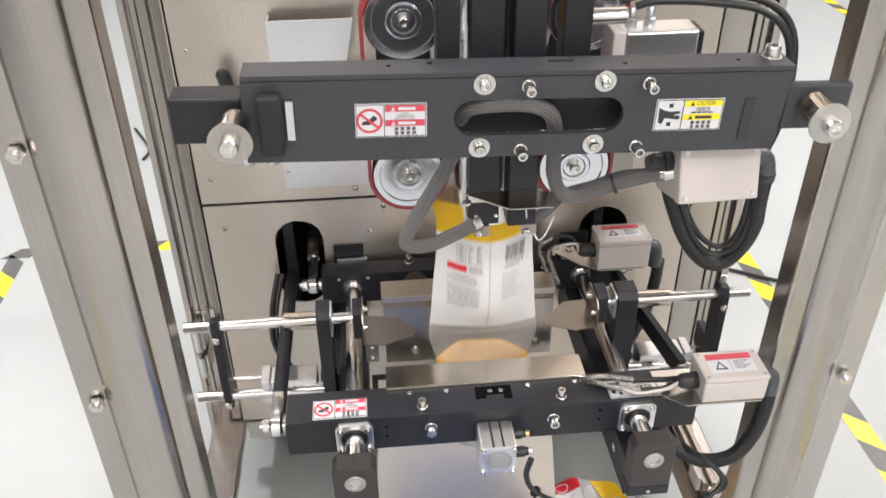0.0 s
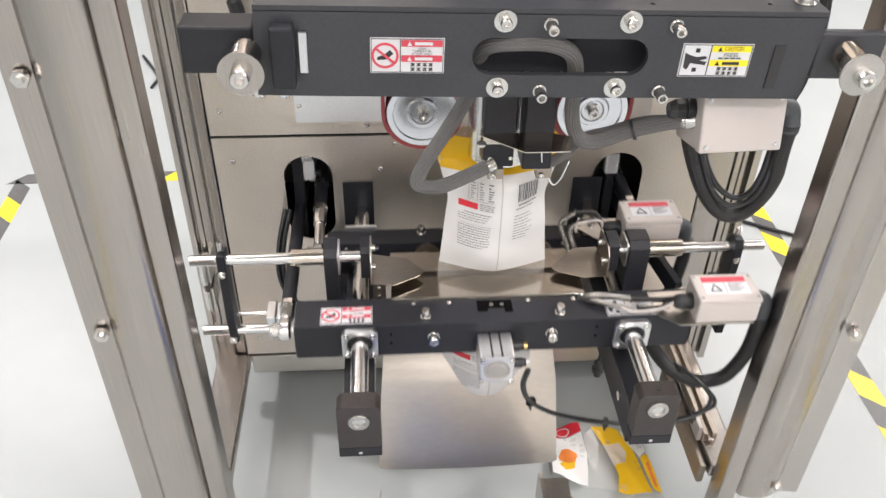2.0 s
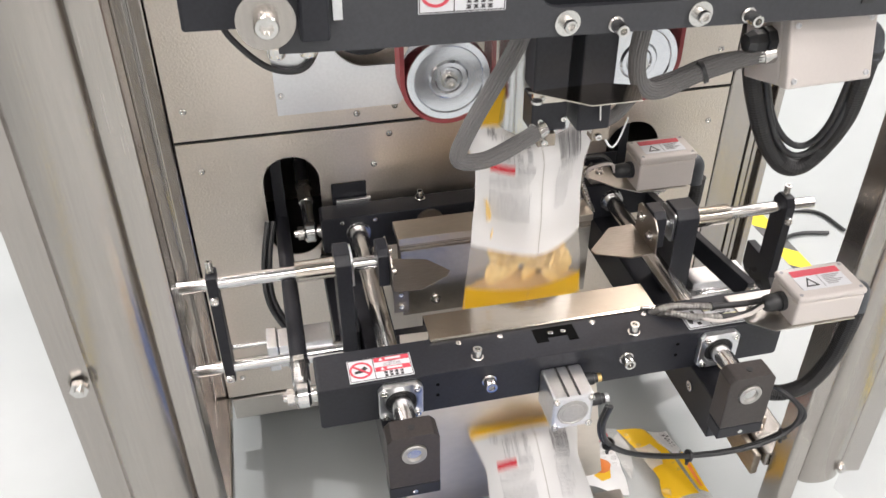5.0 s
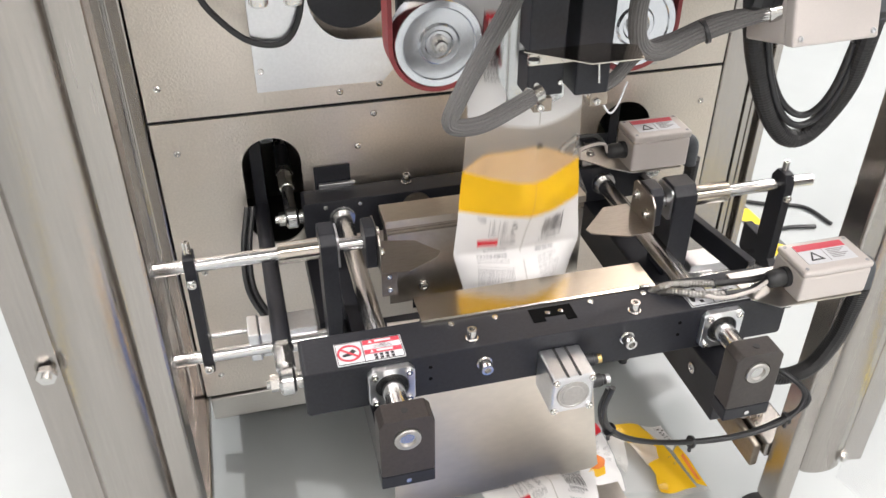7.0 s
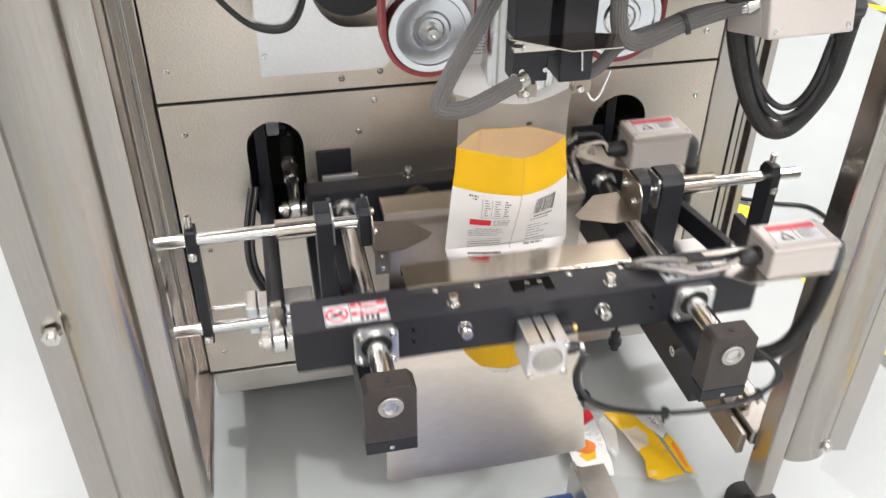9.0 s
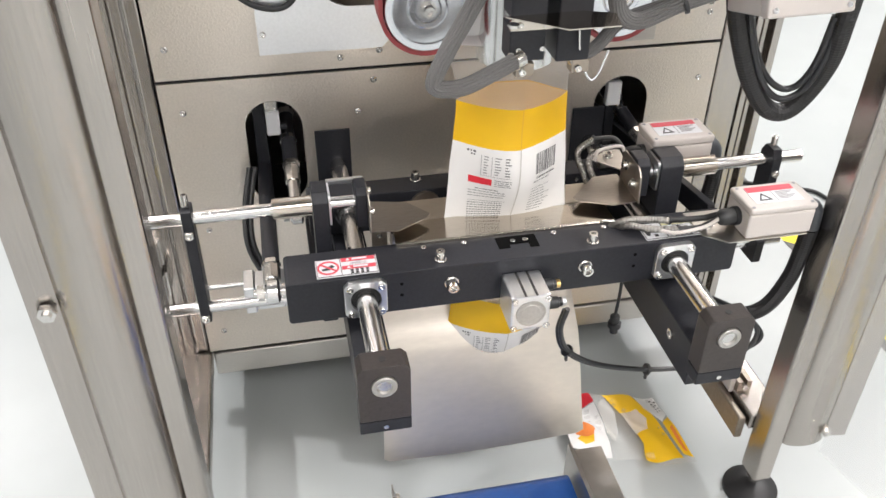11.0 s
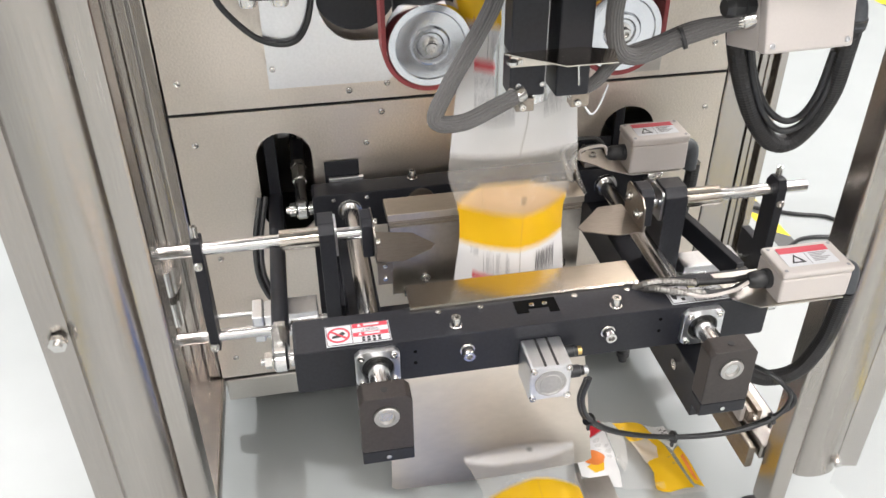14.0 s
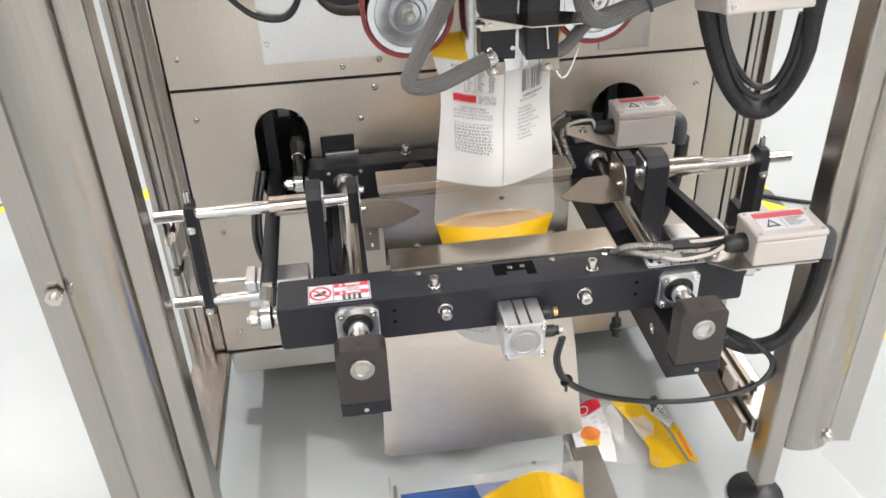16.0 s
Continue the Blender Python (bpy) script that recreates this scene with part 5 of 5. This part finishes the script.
        for w in bm.verts:
            x, y = w.co.x, w.co.y
            fold = abs(((x * 0.75 + y * 0.66) * 11.0) % 1.0 - 0.5)
            w.co.z = lift + 0.009 + 0.011 * fold + 0.006 * math.sin(x * 42 + 0.6) * math.cos(y * 33) + 0.004 * math.sin(x * 95 + y * 61)
        bm.transform(m)
        return part(nm, bm, material, e, label, smooth=True)
    sheet("film_sheet", [(0.148, -0.216), (0.167, -0.095), (0.225, -0.094), (0.339, -0.121), (0.354, -0.278), (0.255, -0.266), (0.212, -0.248)], FILM_CLEAR, 0, 9)
    sheet("white_print", [(0.150, -0.214), (0.157, -0.128), (0.222, -0.121), (0.228, -0.165), (0.222, -0.20), (0.213, -0.245), (0.18, -0.232)], FILM_WHITE, 0.0012, 7)
    sheet("red_print", [(0.158, -0.126), (0.167, -0.096), (0.222, -0.095), (0.2225, -0.119)], FILM_RED, 0.0012, 7)
    sheet("badge_ring", [(0.187 + 0.014 * math.cos(a * 0.5236), -0.111 + 0.011 * math.sin(a * 0.5236)) for a in range(12)], FILM_WHITE, 0.0022)
    sheet("badge", [(0.187 + 0.0115 * math.cos(a * 0.5236), -0.111 + 0.0085 * math.sin(a * 0.5236)) for a in range(12)], FILM_RED, 0.0030)
    sheet("orange_print", [(0.186 + (0.019 + 0.003 * math.sin(a * 2.1)) * math.cos(a * 0.5236), -0.178 + 0.017 * math.sin(a * 0.5236)) for a in range(12)], FILM_ORANGE, 0.0022)
    sheet("orange_shade", [(0.166, -0.196), (0.180, -0.186), (0.198, -0.192), (0.194, -0.206), (0.176, -0.210)], FILM_YEL, 0.0018)
    sheet("yellow_print", [(0.246, -0.102), (0.300, -0.110), (0.316, -0.170), (0.334, -0.266), (0.268, -0.264), (0.278, -0.225), (0.268, -0.165)], FILM_YEL, 0.0012, 8)
    # whitish patches paint the sheen of the clear film's wrinkles
    sheet("sheen_patch", [(0.262, -0.150), (0.294, -0.146), (0.304, -0.172), (0.296, -0.198), (0.272, -0.204)], FILM_SHEEN, 0.0022, 7)
    sheet("sheen_patch", [(0.226, -0.130), (0.246, -0.110), (0.252, -0.150), (0.246, -0.186), (0.232, -0.210)], FILM_SHEEN, 0.0016, 6)
    sheet("white_print", [(0.304, -0.112), (0.338, -0.122), (0.343, -0.17), (0.326, -0.19), (0.308, -0.15)], FILM_WHITE, 0.0012)
    sheet("yellow_edge", [(0.326, -0.192), (0.342, -0.178), (0.352, -0.268), (0.338, -0.258)], FILM_YEL, 0.0016)
    sheet("orange_edge", [(0.334, -0.205), (0.340, -0.200), (0.347, -0.255), (0.342, -0.252)], FILM_ORANGE, 0.0024)
    rng = random.Random(5)
    for i in range(9):
        x, y = 0.327 + 0.006 * (i % 2), -0.128 - 0.0045 * i
        a, w = rng.uniform(0.002, 0.0045), rng.uniform(0.0016, 0.003)
        sheet("ink_mark", [(x, y), (x + a, y + 0.0008), (x + a + 0.0006, y - w), (x + 0.0004, y - w)], INK, 0.0026, 2)
    for pts in ([(0.734, 0.728), (0.776, 0.637), (0.853, 0.582), (0.956, 0.523), (1.04, 0.486), (1.06, 0.40)], [(0.80, 0.30), (0.887, 0.393), (0.945, 0.412), (1.015, 0.399)], [(-1.03, 1.71), (-0.946, 1.54), (-0.95, 1.456)]):
        fc = thing("floor_cable", "thin dark cable lying on the factory floor", "cable", "floor cables", (0, 0, FLOOR))
        part("sleeve", hose([(x, y, 0.006) for x, y in pts], 0.005, 8, 8), PLASTIC, fc, smooth=True)


# ---- film bags ----
PERIOD = 0.296           # repeat of the print
JAW_Z = 0.012            # height of the sealing line
# yellow-white border above the sealing line while the jaws are shut, cycle by cycle
BORDER = [0.195, 0.210, 0.228, 0.295, 0.312, 0.078, 0.110, 0.147, 0.175, 0.211, 0.246, 0.280]
SHUT = [-1.55, 0.22, 1.95, 3.74, 5.50, 7.22, 9.05, 10.77, 12.54, 14.42, 16.2, 18.0]
OPEN = [-0.7, 1.04, 2.84, 4.62, 6.38, 8.17, 9.93, 11.69, 13.48, 15.22, 17.0, 18.8]


PULL_T = [(-0.45, 0.03), (1.27, 1.77), (3.04, 3.55), (4.88, 5.38), (6.60, 7.10), (8.29, 8.90), (10.15, 10.65), (11.80, 12.33), (13.72, 14.25), (15.45, 16.05), (17.2, 17.7)]


def tube_section(z, L, n=28):
    """The film's outline at height z over the lower seal of a bag of length L."""
    e0, e1 = min(1, max(0, z / 0.095)), min(1, max(0, (L - z) / 0.035))
    ends = min(1, 0.05 + max(0, min(z, L - z)) / 0.005)
    full = (0.20 + 0.80 * e0 * e0 * (3 - 2 * e0)) * (0.42 + 0.58 * e1 * e1 * (3 - 2 * e1)) * ends
    half = 0.0700 + 0.0150 * max(0, 1 - z / 0.17) + 0.0150 * max(0, 1 - (L - z) / 0.06)
    deep = 0.0012 + 0.042 * full
    pts = []
    for i in range(n):
        a = 2 * math.pi * i / n
        u = math.cos(a)
        # ridged in front, three flat faces behind
        y = -deep * (1 - abs(u) ** 1.55) if math.sin(a) < 0 else deep * 0.9 * min(1, 1.9 * (1 - abs(u)))
        pts.append((half * u, y))
    return pts


crisps = []              # crisp, when it drops, where it comes to rest in its bag, delay


def film_bag(i, L, border, filled):
    b = thing("film_bag", "printed snack bag with white text panel, yellow band and clear window", "bag", "film bags", (0, 0, 0))
    rng = random.Random(40 + i)
    # bands: [height, kind] going up from each border
    cuts = []
    k = math.floor(-border / PERIOD) - 1
    while True:
        base = border + k * PERIOD
        if base - 0.171 > L:
            break
        for lo, hi, kind in ((base - 0.171, base, "white"), (base, base + 0.054, "yellow"), (base + 0.054, base + PERIOD - 0.171, "clear")):
            lo2, hi2 = max(0, lo), min(L, hi)
            if hi2 - lo2 > 0.002:
                cuts.append((lo2, hi2, kind, base))
        k += 1
    n = 28
    dent = [rng.uniform(0, 6.28) for _ in range(4)]
    def put(x, y, z):
        e = math.sin(math.pi * min(1, max(0, z / L)))
        w = 0.0022 * e * (math.sin(x * 55 + dent[0] + z * 30) + 0.6 * math.sin(z * 75 + dent[1] + x * 20))
        return Vector((x, y + w, z))
    for lo, hi, kind, base in cuts:
        bm = bmesh.new()
        rows = max(2, int((hi - lo) / 0.007))
        prev = None
        for r in range(rows + 1):
            z = lo + (hi - lo) * r / rows
            ring = [bm.verts.new(put(x, y, z)) for x, y in tube_section(z, L, n)]
            if prev:
                for q in range(n):
                    bm.faces.new((prev[q], prev[(q + 1) % n], ring[(q + 1) % n], ring[q]))
            prev = ring
        part({"white": "text_panel", "yellow": "yellow_band", "clear": "clear_window"}[kind], bm,
             {"white": FILM_WHITE, "yellow": FILM_YEL, "clear": FILM_CLEAR}[kind], b, smooth=True)
        if kind == "clear":
            if hi - 0.026 > lo + 0.006:
                yf = min(p[1] for p in tube_section(hi - 0.024, L, n)) - 0.0012
                mark = bmesh.new()
                mark.faces.new([mark.verts.new(put(x, yf, z)) for x, z in ((0.001, hi - 0.026), (0.008, hi - 0.026), (0.008, hi - 0.022), (0.001, hi - 0.022))])
                part("eye_mark", mark, INK, b, "small black register mark")
        if kind == "yellow":
            # pale unprinted inner face of the far wall
            bk = bmesh.new()
            prev = None
            for r in range(rows + 1):
                z = lo + (hi - lo) * r / rows
                sec = sorted((x * 0.985, y * 0.95 - 0.0006) for x, y in tube_section(z, L, n) if y >= 0)
                ring = [bk.verts.new(put(x, y, z)) for x, y in sec]
                if prev:
                    for q in range(len(ring) - 1):
                        bk.faces.new((prev[q], prev[q + 1], ring[q + 1], ring[q]))
                prev = ring
            part("band_back", bk, FILM_CREAM, b, "cream inner face of the yellow band", smooth=True)
            sm = bmesh.new()
            for r in range(rows):
                zs = [lo + (hi - lo) * r / rows, lo + (hi - lo) * (r + 1) / rows]
                ring = [(xx, max(-0.0440, min(p[1] for p in tube_section(zz, L, n))) - 0.0009, zz) for zz in zs for xx in (0.0018, 0.0034)]
                sm.faces.new([sm.verts.new(put(*ring[q])) for q in (0, 1, 3, 2)])
            part("back_seam", sm, SEAM_YEL, b)
        if kind == "white":
            # printed matter on the front: position down from the border
            def front(x, z):
                sec = [p for p in tube_section(z, L, 60) if p[1] <= 0]
                sec.sort()
                for (xa, ya), (xb, yb) in zip(sec, sec[1:]):
                    if xa <= x <= xb:
                        y = ya + (yb - ya) * (x - xa) / max(1e-6, xb - xa)
                        break
                else:
                    y = 0
                return put(x, y, z) + Vector((0, -0.0009, 0))
            def patch(bm, x0, x1, d0, d1):
                z0, z1 = base - d1, base - d0
                z0, z1 = max(z0, lo + 0.003), min(z1, hi)
                if z1 - z0 < 0.0003:
                    return
                m, h = max(1, int((x1 - x0) / 0.006)), max(1, int((z1 - z0) / 0.008))
                for s in range(m):
                    xa, xb = x0 + (x1 - x0) * s / m, x0 + (x1 - x0) * (s + 1) / m
                    for g in range(h):
                        za, zb = z0 + (z1 - z0) * g / h, z0 + (z1 - z0) * (g + 1) / h
                        bm.faces.new([bm.verts.new(front(x, z)) for x, z in ((xa, za), (xb, za), (xb, zb), (xa, zb))])
            def words(bmx, x0, x1, d, h, long=0.006):
                x = x0
                while x < x1:
                    w = min(rng.uniform(0.3, 1.0) * long, x1 - x)
                    if w > 0.0008:
                        patch(bmx, x, x + w, d, d + h)
                    x += w + rng.uniform(0.0008, 0.0016)
            text, red, grey = bmesh.new(), bmesh.new(), bmesh.new()
            patch(red, -0.056, -0.030, 0.043, 0.053)
            for c in range(3):
                for r in range(7):
                    patch(text if c == 2 else grey, -0.040 + 0.012 * c, -0.040 + 0.012 * c + rng.uniform(0.003, 0.0075), 0.010 + 0.0040 * r, 0.0114 + 0.0040 * r)
            for xq in (-0.043, -0.0315):
                patch(grey, xq, xq + 0.0005, 0.0095, 0.038)
            patch(grey, -0.043, -0.009, 0.0385, 0.0390)
            patch(grey, -0.056, -0.010, 0.0805, 0.0811)
            words(text, -0.058, -0.048, 0.005, 0.0028, 0.003)
            words(text, -0.054, -0.048, 0.0095, 0.0022, 0.003)
            for r in range(4):
                words(grey, -0.027, -0.007, 0.043 + 0.0030 * r, 0.0012, 0.008)
            for r in range(4):
                words(text if r == 0 else grey, -0.056 + (0.008 if r == 0 else 0), -0.010 - rng.uniform(0, 0.012), 0.060 + 0.0042 * r, 0.0012)
            for r in range(9):
                words(text, -0.056, -0.012 - (rng.uniform(0, 0.02) if r == 8 else 0), 0.084 + 0.0043 * r, 0.0013, 0.0034)
            x = 0.026
            while x < 0.056:
                w = rng.choice((0.0006, 0.0009, 0.0016))
                patch(text, x, x + w, 0.012, 0.040)
                x += w + rng.choice((0.0008, 0.0014))
            words(text, 0.028, 0.056, 0.0445, 0.0026, 0.004)
            words(grey, 0.024, 0.050, 0.0505, 0.0020, 0.004)
            for r in range(9):
                words(grey, 0.022, 0.054 - rng.uniform(0, 0.014), 0.062 + 0.0052 * r, 0.0012, 0.009)
            # thin grey strip: the seam with its shadow line in the colour
            seam = bmesh.new()
            patch(seam, 0.0018, 0.0034, 0.0005, 0.168)
            for nm, bmx, m in (("small_print", text, PRINT), ("red_print", red, FILM_RED), ("grey_print", grey, INK_GREY), ("back_seam", seam, SEAM_SHADE)):
                if len(bmx.faces):
                    tagged(part(nm, bmx, m, b), kind="stuff" if nm in ("small_print", "grey_print") else "")
                else:
                    bmx.free()
    if filled:
        for k in range(36):
            bm = bmesh.new()
            bmesh.ops.create_uvsphere(bm, u_segments=14, v_segments=7, radius=rng.uniform(0.016, 0.022))
            bend, twist = rng.uniform(9, 17), rng.uniform(0, 6.28)
            for w in bm.verts:
                a = math.atan2(w.co.y, w.co.x)
                g = 1 + 0.10 * math.sin(3 * a + twist) + 0.06 * math.sin(5 * a)
                w.co.x, w.co.y = w.co.x * g, w.co.y * g * 0.8
                w.co.z = w.co.z * 0.09 + bend * (w.co.x ** 2 - 0.6 * w.co.y ** 2) + 0.0012 * math.sin(w.co.x * 260)
            z = 0.055 + 0.125 * (k / 36)
            room = min(1, z / 0.11)
            bm.transform(pose(0, 0, 0, 75 + rng.uniform(-25, 25), rng.uniform(-60, 60), rng.uniform(-35, 35)))
            x = rng.uniform(-0.046, 0.046)
            near = 1 - abs(x) / 0.085
            c = part("crisp", bm, CHIP, b, smooth=True)
            crisps.append((c, filled, Vector((x, rng.uniform(-0.020, 0.016) * room * near, z)), rng.uniform(0, 0.12)))
    return b


# ---- build ----
hall()
machine()
guide_shafts()
front_jaw = jaw_beam(True)
rear_jaw = jaw_beam(False)
side_holder(-1)
side_holder(1)
links = crank_links()
upper_beam()
upper_box()
pull_unit(-0.105, -1)
pull_unit(0.121, 1)
forming()
outfeed()
loops()
PULL = []
for c in range(len(BORDER) - 1):
    d = (BORDER[c] - BORDER[c + 1]) % PERIOD
    PULL.append(d if d > 0.12 else d + PERIOD)
FILLED = {3: 4.45, 4: 5.95, 5: 7.98}     # bag and the time its crisps drop
bags = [film_bag(i, PULL[i], BORDER[i] - JAW_Z, FILLED.get(i, 0)) for i in range(len(PULL))]


def jaw_rows(sign):
    """Open and shut rows of a jaw; sign is the way it opens."""
    ev = []
    for c in range(len(SHUT)):
        ev += [(SHUT[c] - 0.16, 1.0), (SHUT[c] - 0.04, 0.72), (SHUT[c] + 0.08, 0.0), (OPEN[c] - 0.10, 0.0), (OPEN[c] + 0.02, 0.42), (OPEN[c] + 0.14, 1.0)]
    def at(t):
        for (ta, va), (tb, vb) in zip(ev, ev[1:]):
            if ta <= t <= tb:
                return va + (vb - va) * (t - ta) / (tb - ta)
        return ev[-1][1]
    ts = sorted({0.0, 16.0} | {round(t, 3) for t, _ in ev if 0 < t < 16})
    return [(t, at(t) * (-STROKE if sign < 0 else REAR_STROKE)) for t in ts]


def film_drop(c):
    """When cycle c's pull runs: from the opening to the next closing."""
    return PULL_T[c]


def motions():
    walk(front_jaw, [(t, pose(0, Y0 + d, 0)) for t, d in jaw_rows(-1)])
    walk(rear_jaw, [(t, pose(0, Y0 + d, 0)) for t, d in jaw_rows(1)])
    for k, front in links:
        walk(k, [(t, pose(k.location.x, Y0 + d, 0)) for t, d in jaw_rows(-1 if front else 1)])
    for c, t, rest, wait in crisps:
        up = Vector((rest.x * 0.6, rest.y, rest.z + 0.46))
        t += wait
        walk(c, [(0.0, Matrix.Translation(up)), (t, Matrix.Translation(up)), (t + 0.14, Matrix.Translation(up.lerp(rest, 0.35))), (t + 0.24, Matrix.Translation(rest)), (16.0, Matrix.Translation(rest))])
    for i, b in enumerate(bags):
        L = PULL[i]
        rows = []
        # the film column: cycle c puts the lower end of bag i at this height
        def column(c):
            return JAW_Z + sum(PULL[c:i]) if c <= i else JAW_Z - sum(PULL[i:c])
        def still(c):
            z = column(c)
            return pose(0.002, Y0, z) if z < 0.95 else pose(0.19 * ((i % 3) - 1), 0.30 + 0.08 * (i % 2), 0.25 + 0.02 * i)
        for c in range(0, len(PULL)):
            a, z1 = film_drop(c)
            if c <= i:
                if rows == []:
                    rows.append((-9, still(c)))
                rows.append((a, still(c)))
                here, nxt = still(c), still(c + 1)
                for f, w in ((0.25, 0.16), (0.5, 0.50), (0.75, 0.84)):
                    rows.append((a + (z1 - a) * f, Matrix.Translation(here.translation.lerp(nxt.translation, w))))
                rows.append((z1, nxt))
        # after its top is sealed the bag falls, leans on the chute and rides away
        t0 = OPEN[i + 1] - 0.08
        z0 = JAW_Z - L
        lag = -0.04 if i in FILLED else 0.03      # an empty bag tips later
        belt = FLOOR + 0.137
        rows = [r for r in rows if r[0] < t0]
        rows += [(t0, pose(0.002, Y0, z0)),
                 (t0 + 0.05, pose(0.002, -0.252, z0 - 0.025)),
                 (t0 + 0.12, pose(0.002, -0.292, belt + 0.034, 0)),
                 (t0 + 0.20, pose(0.000, -0.330, belt + 0.012, 0)),
                 (t0 + 0.30 + lag, pose(-0.004, -0.372, belt + 0.010, -10)),
                 (t0 + 0.40 + lag, pose(0.000, -0.432, belt + 0.014, -46)),
                 (t0 + 0.50 + lag, pose(0.006, -0.520, belt + 0.028, -78)),
                 (t0 + 0.70 + lag, pose(0.018, -0.595, belt + 0.034, -86)),
                 (t0 + 0.90 + lag, pose(0.020, -0.660, belt + 0.034, -88))]
        # off the belt's end onto a loose heap on the floor
        hx, hy, turn = -0.26 + 0.26 * (i % 3), -1.42 - 0.33 * (i // 3), 17 * ((i * 7) % 5 - 2)
        rows += [(t0 + 1.45, pose(0.022, -0.84, belt + 0.034, -88)),
                 (t0 + 1.75, pose(0.3 * hx, -1.08, belt - 0.02, -78, 0, 0.4 * turn)),
                 (t0 + 2.05, pose(hx, hy + 0.14, FLOOR + 0.036, -88, 0, turn)),
                 (t0 + 40, pose(hx, hy + 0.14, FLOOR + 0.036, -88, 0, turn))]
        # cut to the clip
        def at(t):
            for (ta, A), (tb, B) in zip(rows, rows[1:]):
                if ta <= t <= tb:
                    return A.lerp(B, (t - ta) / max(1e-6, tb - ta))
            return rows[-1][1]
        keep = [(0.0, at(0.0))] + [r for r in rows if 0.02 < r[0] < 15.98] + [(16.0, at(16.0))]
        walk(b, keep)


motions()
